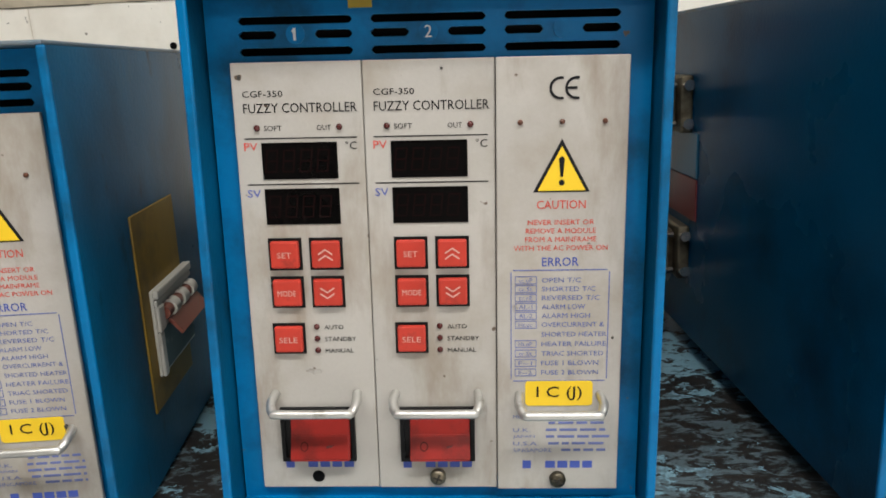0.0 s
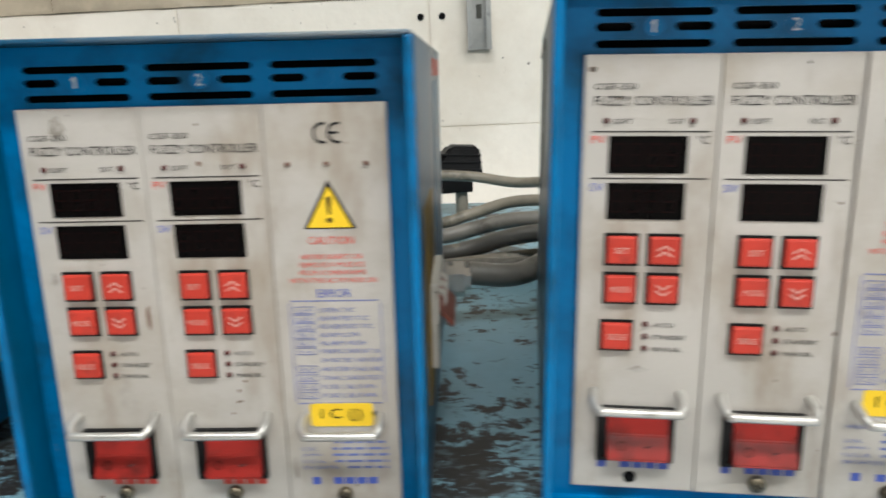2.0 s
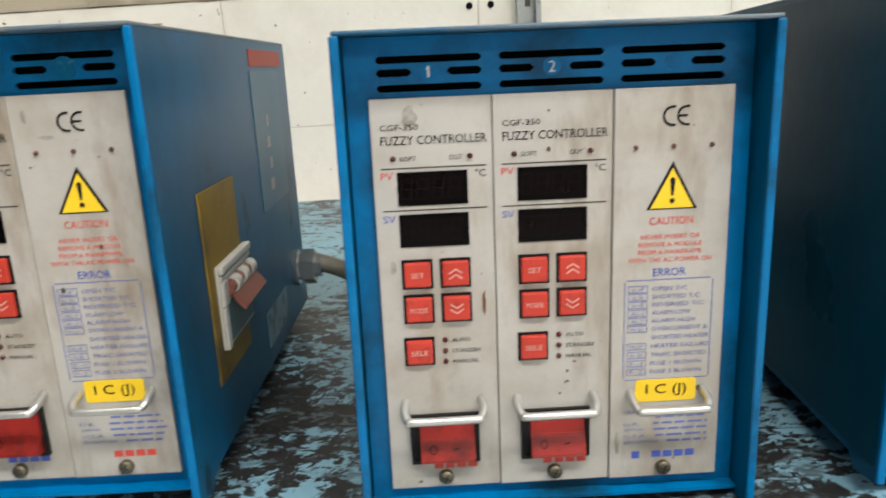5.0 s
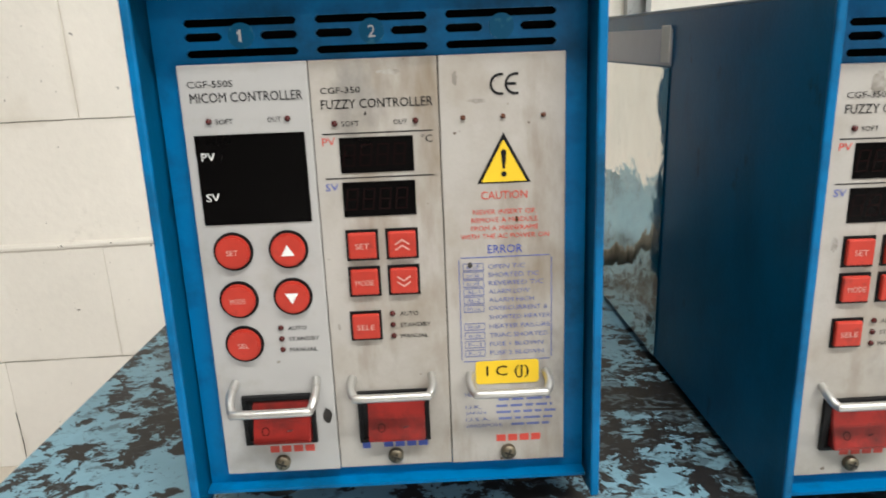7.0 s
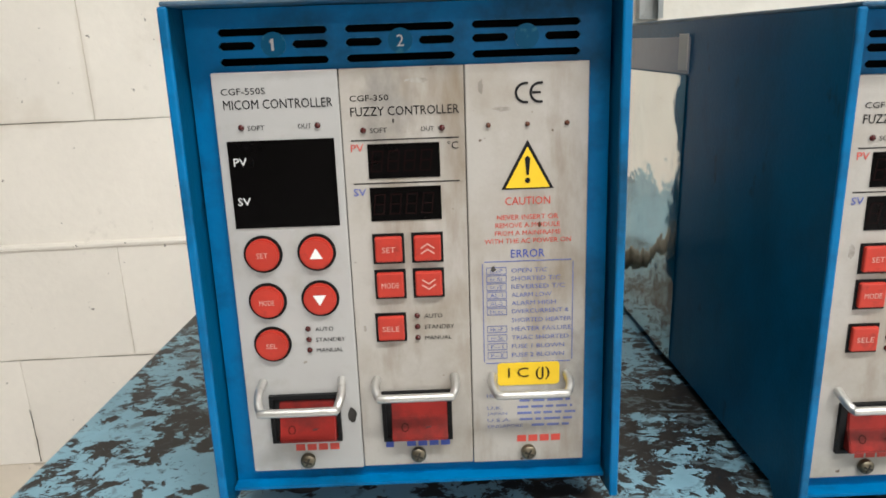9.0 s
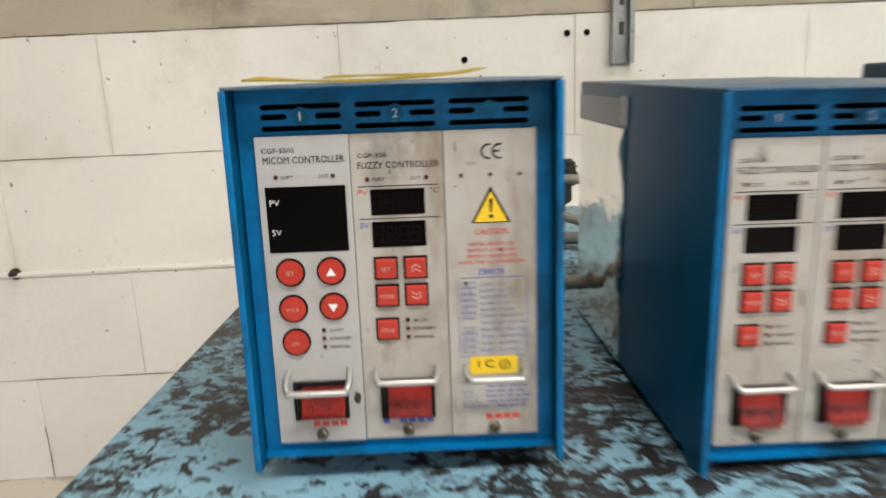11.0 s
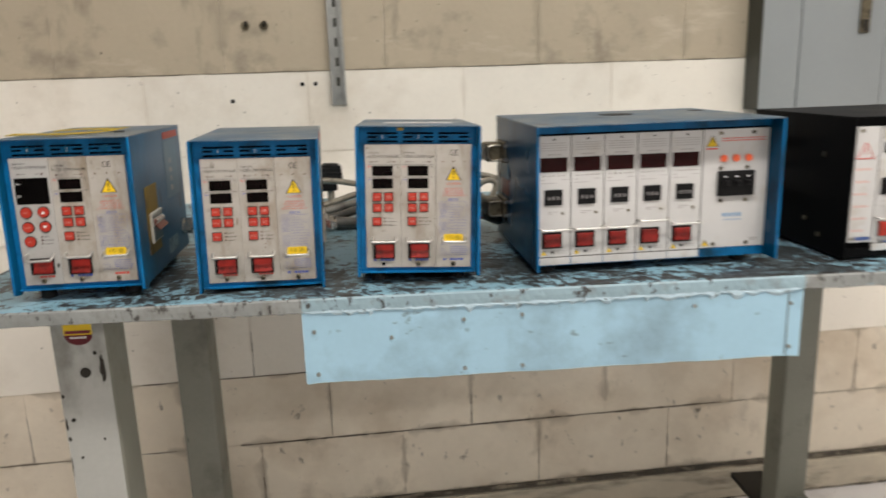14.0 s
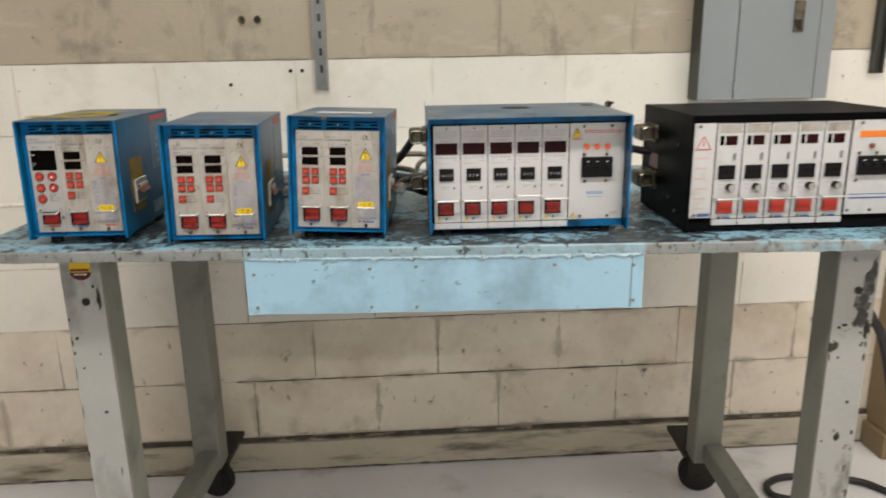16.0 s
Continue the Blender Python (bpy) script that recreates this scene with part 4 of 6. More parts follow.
def scorch(x, z):
    """An uneven sooty spot."""
    bm, chance = bmesh.new(), random.Random(19)
    ring = [(chance.uniform(0.0021, 0.0029), k * math.tau / 18) for k in range(18)]
    bm.faces.new([bm.verts.new((x + 0.85 * q * math.cos(a), -0.0003, z + 1.5 * q * math.sin(a))) for q, a in ring])
    bmesh.ops.solidify(bm, geom=list(bm.faces), thickness=0.0002)
    return bm


def micom_module(parent, x):
    p = panel_plate(parent, x, PANEL_MICOM, "controller_module", "satin metal module with one black display and round red buttons", out=0.0008)
    write("CGF-550S", 0.065, 0.42, 0.042, 0.0026, INK, p)
    write("MICOM CONTROLLER", 0.075, 0.955, 0.071, 0.0038, INK, p)
    led(0.2, 0.122, p)
    led(0.82, 0.122, p)
    write("SOFT", 0.25, 0.39, 0.1235, 0.002, INK, p)
    write("OUT", 0.66, 0.77, 0.1225, 0.002, INK, p)
    part("display", rect(0.07, 0.945, 0.152, 0.356, -0.0004), GLASS_BLACK, p, "black unlit display window")
    lettering("PV", mx(0.165), mz(0.2), 0.0054, 0.0033, INK_WHITE, p, y=-0.0006)
    lettering("SV", mx(0.165), mz(0.292), 0.0054, 0.0033, INK_WHITE, p, y=-0.0006)
    round_button(0.275, 0.42, p, "SET")
    round_button(0.275, 0.5375, p, "MODE")
    round_button(0.28, 0.649, p, "SEL")
    round_button(0.73, 0.42, p, arrow=1)
    round_button(0.73, 0.535, p, arrow=-1)
    for k, (word, w) in enumerate((("AUTO", 0.16), ("STANDBY", 0.26), ("MANUAL", 0.235))):
        led(0.6, 0.613 + k * 0.0275, p)
        write(word, 0.66, 0.66 + w, 0.6145 + k * 0.0275, 0.0019, INK, p)
    rocker_switch(p, 0.2, 0.83, 0.785, 0.915)
    handle(p, 0.75, 0.017, 0.16, 0.86, 0.007)
    maker_mark(p, 0.935, INK_RED, False)
    screw(0.5, 0.97, p)
    cross_slot(0.5, 0.97, p)
    part("burn_mark", scorch(mx(0.93), mz(0.85)), SOOT, p, "dark scorched spot")
    return p


ERRORS = ["OPEN T/C", "SHORTED T/C", "REVERSED T/C", "ALARM LOW", "ALARM HIGH", "OVERCURRENT &", "SHORTED HEATER", "HEATER FAILURE", "TRIAC SHORTED", "FUSE 1 BLOWN", "FUSE 2 BLOWN"]
CODES = ["tc.oP", "tc.St", "tc.rE", "AL-1", "AL-2", "Ht.oc", "", "Ht.oP", "tr.St", "F--1", "F--2"]
ERROR_V = [0.484, 0.5045, 0.525, 0.546, 0.567, 0.588, 0.611, 0.634, 0.657, 0.68, 0.703]


def rounded_label(x0, x1, z0, z1, q):
    """A thin sticker with rounded corners."""
    bm = bmesh.new()
    ring = []
    for cx, cz, a0 in ((x1 - q, z1 - q, 0), (x0 + q, z1 - q, 90), (x0 + q, z0 + q, 180), (x1 - q, z0 + q, 270)):
        ring += [(cx + q * math.cos(radians(a0 + 22.5 * k)), cz + q * math.sin(radians(a0 + 22.5 * k))) for k in range(5)]
    front, back = ([bm.verts.new((x, y, z)) for x, z in ring] for y in (-0.0004, 0.0))
    bm.faces.new(front)
    for i in range(len(ring)):
        k = (i + 1) % len(ring)
        bm.faces.new((front[i], back[i], back[k], front[k]))
    bmesh.ops.recalc_face_normals(bm, faces=bm.faces)
    return bm


def conformity_mark():
    """The two letters of the conformity mark: open rings, the second with a middle bar."""
    bm = bmesh.new()
    for cx in (-0.0028, 0.0032):
        arc = [math.pi / 2 + math.pi * k / 16 for k in range(17)]
        ring = [[bm.verts.new((cx + 0.0012 + q * math.cos(a), 0, q * math.sin(a))) for q in (0.0033, 0.0043)] for a in arc]
        tips = [[bm.verts.new((cx + 0.0024, 0, sz * q)) for q in (0.0033, 0.0043)] for sz in (1, -1)]
        for a, b in zip([tips[0], *ring], [*ring, tips[1]]):
            bm.faces.new((a[0], a[1], b[1], b[0]))
    bm.faces.new([bm.verts.new((x, 0, z)) for x, z in ((0.0012, -0.0005), (0.0048, -0.0005), (0.0048, 0.0005), (0.0012, 0.0005))])
    return bm


def caution_module(parent, x, mark, emblem, rng, out=0.0):
    p = panel_plate(parent, x, PANEL, "caution_panel", "grey panel with yellow warning triangle and error list", out=out)
    part("conformity_mark", mesh_of("conformity_mark", conformity_mark, INK), None, p, at=(mx(0.515), -0.0003, mz(0.066)))
    for u in (0.18, 0.5, 0.825):
        led(u, 0.136, p, LED_AMBER, 0.0011)
    warning_triangle(p, mx(0.5), mz(0.229), 0.0222, 0.0208)
    write("CAUTION", 0.31, 0.69, 0.314, 0.0034, INK_RED, p)
    for k, (words, half) in enumerate((("NEVER INSERT OR", 0.26), ("REMOVE A MODULE", 0.275), ("FROM A MAINFRAME", 0.28), ("WITH THE AC POWER ON", 0.37))):
        write(words, 0.5 - half, 0.5 + half, 0.353 + k * 0.0192, 0.0021, INK_RED, p)
    write("ERROR", 0.355, 0.645, 0.442, 0.0036, INK_BLUE, p)

    def rim():
        a, b, t, l, w = mx(0.105), mx(0.895), mz(0.46), mz(0.725), 0.0004
        return boxes((a + 0.001, b - 0.001, -0.0002, 0, t - w, t), (a + 0.001, b - 0.001, -0.0002, 0, l, l + w), (a, a + w, -0.0002, 0, l + 0.001, t - 0.001), (b - w, b, -0.0002, 0, l + 0.001, t - 0.001))
    part("list_frame", mesh_of("list_frame", rim, INK_LIST), None, p)
    for words, code, v in zip(ERRORS, CODES, ERROR_V):
        write(words, 0.355, min(0.355 + 0.0388 * len(words), 0.88), v, 0.002, INK_LIST, p)
        if code:
            write(code, 0.17, 0.28, v, 0.0018, INK_LIST, p)

    def code_boxes():
        bm, w = bmesh.new(), 0.00025
        for c, v in zip(CODES, ERROR_V):
            if c:
                a, b, t, l = mx(0.14), mx(0.315), mz(v - 0.009), mz(v + 0.009)
                for d in ((a, b, -0.0002, 0, t - w, t), (a, b, -0.0002, 0, l, l + w), (a, a + w, -0.0002, 0, l + w, t - w), (b - w, b, -0.0002, 0, l + w, t - w)):
                    box(bm, *d)
        return bm
    part("list_frame", mesh_of("code_boxes", code_boxes, INK_LIST), None, p)
    handle(p, 0.757, 0.0125, 0.18, 0.84, 0.004)
    tag = part("sticker", mesh_of("tc_sticker", lambda: rounded_label(mx(0.225), mx(0.78), mz(0.785), mz(0.724), 0.0016), YELLOW), None, p, "yellow type sticker")
    lettering("I C (J)", mx(0.505), mz(0.754), 0.0188, 0.0062, INK, p, y=-0.0007)
    for k, word in enumerate(("HEAD", "", "U.K.", "JAPAN", "U.S.A.", "SINGAPORE")):
        if word:
            write(word, 0.125, 0.125 + 0.036 * len(word), 0.812 + k * 0.0172, 0.0017, INK_LIST, p)
    print_bars(p, [(0.42, 0.88, 0.829, 0.0011), (0.40, 0.9, 0.8465, 0.0011), (0.40, 0.93, 0.8635, 0.0011), (0.42, 0.9, 0.881, 0.0011), (0.53, 0.9, 0.898, 0.0011)], INK_LIST, rng)
    maker_mark(p, 0.935, mark, emblem)
    screw(0.5, 0.971, p)
    cross_slot(0.5, 0.971, p)
    return p


SEGMENT = material("unlit_segments", (0.009, 0.0035, 0.0035), 0.2)
SEGMENT.node_tree.nodes["Principled BSDF"].inputs["Specular IOR Level"].default_value = 0.08
HALF, FRONT, BACK = 0.0885, -0.015, 0.297


def small_case(t, badges, badge_mat):
    """Cover, chassis with three rows of slots, back and feet."""
    s = 0.0018

    part("top_sheet", mesh_of("small_top", lambda: boxes((-HALF, HALF, FRONT - 0.001, BACK, HIGH - s, HIGH), bevel=0.0007), BLUE_TOP), None, t, "blue enamelled steel top")

    def side():
        bm = bmesh.new()
        edge = [(FRONT, HIGH - s), (BACK, HIGH - s), (BACK, 0.016), (0.012, 0.016), (0.006, 0.009), (FRONT, 0.013)]
        ring = [[bm.verts.new((x, y, z)) for y, z in edge] for x in (0, s)]
        for i in range(len(edge)):
            k = (i + 1) % len(edge)
            bm.faces.new((ring[0][i], ring[0][k], ring[1][k], ring[1][i]))
        bm.faces.new(ring[0][::-1])
        bm.faces.new(ring[1])
        bmesh.ops.recalc_face_normals(bm, faces=bm.faces)
        return bm
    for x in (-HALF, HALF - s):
        sheet = part("side_sheet", mesh_of("small_side", side, BLUE_SIDE_SHADE), None, t, "blue enamelled steel side", at=(x, 0, 0))
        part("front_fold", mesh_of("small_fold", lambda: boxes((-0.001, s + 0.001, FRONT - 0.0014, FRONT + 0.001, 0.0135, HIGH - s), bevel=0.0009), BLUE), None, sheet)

    def chassis():
        bm, w, y0, y1 = bmesh.new(), HALF - s - 0.0008, 0.003, 0.0045
        box(bm, -w, w, y0, y1, 0.016, FOOT + 0.003)
        for x0, x1 in ((-w, -1.5 * PITCH + 0.002), (1.5 * PITCH - 0.002, w)):
            box(bm, x0, x1, y0, y1, FOOT + 0.003, FOOT + MH)
        z = FOOT + MH
        rows = [(z + 0.0024, z + 0.0054, None), (z + 0.0086, z + 0.0118, 1), (z + 0.0140, z + 0.0170, None)]
        last = z
        for z0, z1, gap in rows:
            box(bm, -w, w, y0, y1, last, z0)
            stops = [-w]
            for k in (-1, 0, 1):
                c = k * PITCH
                stops += [c - 0.0218, c + 0.0222] if not gap else [c - 0.0218, c - 0.0072, c + 0.0078, c + 0.0222]
            stops.append(w)
            for a, b in zip(stops[::2], stops[1::2]):
                box(bm, a, b, y0, y1, z0, z1)
                h = (z1 - z0) * 0.38
                for edge, way in ((a, -1), (b, 1)):
                    if abs(edge) < w:
                        for cz, up in ((z0, 1), (z1, -1)):
                            tri = [[bm.verts.new(q) for q in ((edge, y, cz), (edge + way * h, y, cz), (edge, y, cz + up * h))] for y in (y0, y1)]
                            bm.faces.new(tri[0])
                            bm.faces.new((tri[0][1], tri[0][2], tri[1][2], tri[1][1]))
            last = z1
        box(bm, -w, w, y0, y1, last, HIGH - s - 0.0004)
        box(bm, -w, w, y1, BACK - 0.004, 0.016, 0.018)
        box(bm, -w, w, BACK - 0.004, BACK - 0.002, 0.016, HIGH - s - 0.0004)
        box(bm, -w, w, -0.004, y0, 0.0165, 0.018)
        return bm
    part("chassis", mesh_of("small_chassis", chassis, BLUE), None, t, "blue front frame with ventilation slots")
    # added black sheet that stands for the shade behind the slots
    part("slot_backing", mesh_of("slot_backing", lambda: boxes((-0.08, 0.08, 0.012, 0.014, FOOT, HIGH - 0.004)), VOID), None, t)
    for x in (-0.06, 0.06):
        for y in (0.03, 0.26):
            low = TABLE_Z - (t.matrix_world @ Vector((x, y, 0))).z
            part("foot", rods(((x, y, min(low, 0.012)), (x, y, 0.0165), 0.011)), RUBBER, t, smooth=True)
    for k, word in zip((-1, 0, 1), badges):
        b = part("badge", mesh_of("badge" + badge_mat.name, lambda: rods(((0, 0.003, 0), (0, 0.0026, 0), 0.005 if badge_mat is BADGE else 0.0037), seg=28), badge_mat), None, t, at=(k * PITCH + 0.0003, 0, FOOT + MH + 0.0103))
        if word == "1":
            part("lettering", mesh_of("figure_one", lambda: box(box(bmesh.new(), -0.0005, 0.0005, -0.0002, 0, -0.0023, 0.0023), -0.0013, 0.0, -0.0002, 0, -0.0004, 0.0004, m=Matrix.Translation((0.0, 0, 0.0017)) @ Matrix.Rotation(-0.7, 4, "Y")), PANEL_WHITE), None, t, at=(k * PITCH, 0.0024, FOOT + MH + 0.0103))
        elif word:
            lettering(word, k * PITCH + 0.0003, FOOT + MH + 0.0103, 0.0019 if word == "1" else 0.0028, 0.0046, PANEL_WHITE, t, y=0.0022)


def side_breaker(t, dy=0.0):
    """A yellow plate on the side sheet with a white three-pole breaker, brown toggles folded out."""
    x, y0 = HALF, 0.046 + dy
    y1 = y0 + 0.061
    part("breaker_plate", boxes((x, x + 0.0012, y0 - 0.0095, y1 - 0.005, 0.051, 0.153), bevel=0.0004), YELLOW_PLATE, t, "worn yellow mounting plate")
    bm = boxes((x + 0.0012, x + 0.0032, y0, y1, 0.067, 0.113), bevel=0.001)
    b = part("breaker", bm, WHITE_PLASTIC, t, "white three-pole circuit breaker")
    part("breaker_rim", boxes((x + 0.0032, x + 0.0057, y0, y1, 0.1085, 0.113), bevel=0.0009), WHITE_PLASTIC, b)
    part("breaker_rim", boxes((x + 0.0032, x + 0.0048, y0, y1, 0.1045, 0.1078), bevel=0.0008), WHITE_PLASTIC, b)
    part("breaker_arm", boxes((x + 0.0032, x + 0.0054, y0, y0 + 0.009, 0.091, 0.1045), bevel=0.0009), WHITE_PLASTIC, b)
    part("breaker_arm", boxes((x + 0.0032, x + 0.0049, y0, y0 + 0.006, 0.067, 0.0908), bevel=0.0009), WHITE_PLASTIC, b)
    for k in range(3):
        y = y0 + 0.014 + k * 0.0165
        part("toggle", rods(((x + 0.0041, y - 0.0045, 0.0985), (x + 0.0041, y + 0.0035, 0.0985), 0.0036), seg=18), BROWN_PLASTIC, b, smooth=True)
        part("knuckle", rods(((x + 0.0041, y + 0.0036, 0.0985), (x + 0.0041, y + 0.0115, 0.0985), 0.0048), seg=18), WHITE_PLASTIC, b, smooth=True)
        part("contact", boxes((x + 0.0032, x + 0.0070, y + 0.004, y + 0.007, 0.0895, 0.0925), bevel=0.0006), GRIME, b)
    bar = boxes((-0.001, 0.001, y0 + 0.012, y1 + 0.001, -0.0105, 0.0), bevel=0.0004)
    bmesh.ops.rotate(bar, verts=bar.verts, cent=(0, 0, 0), matrix=Matrix.Rotation(radians(-38), 3, "Y"))
    bmesh.ops.translate(bar, verts=bar.verts, vec=(x + 0.0057, 0, 0.0945))
    part("toggle_bar", bar, BROWN_PLASTIC, b)
    part("breaker_face", boxes((x + 0.0032, x + 0.0036, y0 + 0.0065, y1 - 0.002, 0.069, 0.0905)), BREAKER_FACE, b)


rng = random.Random(11)


def small_controller(m, label, modules, badges, badge_mat=BLUE):
    t = thing("temperature_controller", m, label, "controller", "blue two-zone controllers on the bench")
    small_case(t, badges, badge_mat)
    modules(t)
    return t


def modules_a(t):
    micom_module(t, -PITCH)
    fuzzy_module(t, 0, INK_BLUE, True, out=0.0)
    caution_module(t, PITCH, INK_RED, False, rng, out=0.0006)


def modules_b(t):
    fuzzy_module(t, -PITCH, INK_RED, False, out=0.0)
    fuzzy_module(t, 0, INK_RED, False, out=0.0006)
    caution_module(t, PITCH, INK_BLUE, True, rng, out=0.0016)


def modules_c(t):
    fuzzy_module(t, -PITCH, INK_BLUE, True, fixed=False)
    fuzzy_module(t, 0, INK_BLUE, True, out=0.0005)
    caution_module(t, PITCH, INK_BLUE, True, rng, out=0.002)


SMUDGE = worn(material("grey_smudge", (0.27, 0.245, 0.21), 0.5, vary=0.2, scale=90), (0.41, 0.385, 0.35), 120, 0.42, 0.58)
RUST = material("rust_spot", (0.13, 0.06, 0.03), 0.7, vary=0.3, scale=200)


def smudges(t, rows):
    """Dirt marks on the front modules: (module, u, v, half width, half height, material)."""
    plates = sorted((o for o in t.children if o.name.startswith(("controller_module", "caution_panel"))), key=lambda o: o.location.x)
    for k, (n, u, v, w, h, mat) in enumerate(rows):
        part("dirt_mark", blot(w, h, 300 + k), mat, plates[n], at=(mx(u), (-0.00006 if mat is SMUDGE else -0.00045) - 0.000008 * k, mz(v)))


ctrl_a = small_controller(pose(-0.4811, 0.3121, 1.0745, -0.7, 0.54, -0.26), "blue two-zone temperature controller with one black-display module, on the bench", modules_a, ("1", "2", ""), BADGE)
ctrl_b = small_controller(pose(-0.226, 0.3015, 1.0625, -0.37, 1.12, 1.09), "blue two-zone temperature controller with red maker's marks, on the bench", modules_b, ("1", "2", ""))
ctrl_c = small_controller(pose(0.0024, 0.2847, 1.0731, -1.65, 1.96, -4.04), "blue two-zone temperature controller with grey panels, on the bench", modules_c, ("1", "2", ""))
smudges(ctrl_a, ((2, 0.2, 0.478, 0.0013, 0.0016, SOOT), (2, 0.6, 0.372, 0.0007, 0.0016, RUST), (2, 0.29, 0.1, 0.0045, 0.0012, SMUDGE), (2, 0.12, 0.05, 0.0012, 0.0035, SMUDGE), (1, 0.62, 0.03, 0.0055, 0.0014, SMUDGE), (1, 0.42, 0.118, 0.0005, 0.0012, SOOT), (1, 0.08, 0.62, 0.0008, 0.0018, SMUDGE), (0, 0.55, 0.7, 0.0012, 0.0009, SMUDGE), (1, 0.6, 0.52, 0.0014, 0.0004, INK_ROSE)))
smudges(ctrl_b, ((0, 0.32, 0.04, 0.004, 0.0055, SMUDGE), (0, 0.12, 0.4, 0.0016, 0.004, SMUDGE), (0, 0.4, 0.455, 0.0011, 0.0007, RUST), (0, 0.9, 0.5, 0.0009, 0.007, RUST), (1, 0.46, 0.13, 0.001, 0.0014, RUST), (1, 0.62, 0.69, 0.0007, 0.001, RUST), (1, 0.6, 0.72, 0.0005, 0.0009, RUST), (1, 0.55, 0.75, 0.0007, 0.0007, RUST), (1, 0.68, 0.665, 0.0009, 0.0006, RUST), (2, 0.8, 0.752, 0.0014, 0.0017, SOOT), (2, 0.06, 0.9, 0.0012, 0.007, SMUDGE)))
smudges(ctrl_c, ((0, 0.06, 0.03, 0.0009, 0.0012, SOOT), (1, 0.6, 0.02, 0.0006, 0.0008, SOOT), (0, 0.5, 0.7, 0.004, 0.0016, SMUDGE), (2, 0.14, 0.55, 0.0014, 0.0025, SMUDGE), (1, 0.9, 0.8, 0.0016, 0.006, SMUDGE), (2, 0.93, 0.62, 0.0006, 0.0008, SOOT)))
side_breaker(ctrl_a)
side_breaker(ctrl_b, 0.006)
side_breaker(ctrl_c, 0.006)


# ---- five-zone controllers ----
def zone_module(parent, x, z0, tall, kind, wide=0.0494, lift=0.0):
    """A narrow white module: print, display, thumbwheels, switch, handle."""
    p = part("controller_module", mesh_of(f"zone_plate{kind}{tall}", lambda: boxes((-wide / 2, wide / 2, 0, 0.0022, 0, tall), bevel=0.0005), PANEL_WHITE), None, parent, "narrow white zone module with red switch", at=(x, 0, z0))
    U = lambda u: (u - 0.5) * wide
    V = lambda v: (1 - v) * tall
    def plate(name, u0, u1, v0, v1, mat, front=-0.0006, bevel=0.0, label=""):
        return part(name, mesh_of(f"{name}{kind}{u0}{v0}{tall}{mat.name}", lambda: boxes((U(u0), U(u1), front, 0, V(v1), V(v0)), bevel=bevel), mat), None, p, label)
    def bars(rows, mat, key):
        def make():
            bm = bmesh.new()
            r = random.Random(5)
            for u0, u1, v, h in rows:
                u = u0
                while u < u1 - 0.02:
                    w = min(r.uniform(0.05, 0.18), u1 - u)
                    box(bm, U(u), U(u + w), -0.0002, 0, V(v) - h / 2, V(v) + h / 2)
                    u += w + 0.03
            return bm
        part("small_print", mesh_of(f"bars{kind}{key}", make, mat), None, p)
    if kind == "blue":
        bars([(0.12, 0.88, 0.055 + 0.018 * k, 0.0011) for k in range(4)] + [(0.3, 0.75, 0.142, 0.0014)], INK_FAINT, "top")
        part("screw", mesh_of("zone_screw", lambda: rods(((0, 0, 0), (0, -0.001, 0), 0.0016), seg=10), GRIME), None, p, at=(0, 0, V(0.028)))
        plate("display", 0.07, 0.9, 0.165, 0.275, GLASS_RED, label="dark red display window")
        for k in range(5):
            part("indicator", mesh_of("pin_led", lambda: rods(((0, 0, 0), (0, -0.0006, 0), 0.001), seg=8), LED_RED), None, p, at=(U(0.18 + 0.155 * k), 0, V(0.305)))
        bars([(0.08, 0.24, 0.335, 0.001), (0.72, 0.92, 0.335, 0.001), (0.1, 0.55, 0.36, 0.0009)], INK_FAINT, "mid")
        plate("thumbwheel", 0.2, 0.75, 0.41, 0.53, BLACK_PLASTIC, -0.0025, 0.0004, "black three-digit thumbwheel")
        for k in range(3):
            part("thumbwheel_digit", mesh_of("tw_digit", lambda: boxes((-0.0009, 0.0009, -0.0028, -0.0025, -0.0026, 0.0026)), INK_FAINT), None, p, at=(U(0.335 + 0.14 * k), 0, V(0.475)))
        bars([(0.3, 0.62, 0.585, 0.001), (0.3, 0.5, 0.6, 0.001)], INK_FAINT, "low")
        part("knob", mesh_of("pot", lambda: rods(((0, 0, 0), (0, -0.0022, 0), 0.0021), seg=12), DULL_METAL), None, p, at=(U(0.76), 0, V(0.598)))
        plate("switch_bezel", 0.12, 0.74, 0.742, 0.872, BLACK_PLASTIC, -0.0018, 0.0004)
        plate("rocker", 0.18, 0.68, 0.758, 0.858, ROCKER_RED, -0.0052, 0.0008)
        bar_z = 0.715 - lift
        warning_triangle(p, U(0.18), V(0.905), 0.0085, 0.0085)
        part("screw", mesh_of("zone_screw2", lambda: rods(((0, 0, 0), (0, -0.0014, 0), 0.0022), seg=10), GRIME), None, p, at=(U(0.45), 0, V(0.905)))
        bars([(0.55, 0.9, 0.895, 0.001), (0.55, 0.85, 0.912, 0.001)], INK_FAINT, "foot")
    else:
        plate("text_panel", 0.06, 0.94, 0.02, 0.1, PANEL, -0.0004)
        bars([(0.12, 0.88, 0.035 + 0.018 * k, 0.0011) for k in range(3)], INK_RED, "top")
        plate("display", 0.12, 0.27, 0.125, 0.215, GLASS_BLACK)
        plate("display", 0.34, 0.78, 0.125, 0.215, GLASS_RED, label="dark red display window")
        plate("toggle_slot", 0.68, 0.76, 0.29, 0.36, GREY_PLASTIC, -0.003, 0.0006)
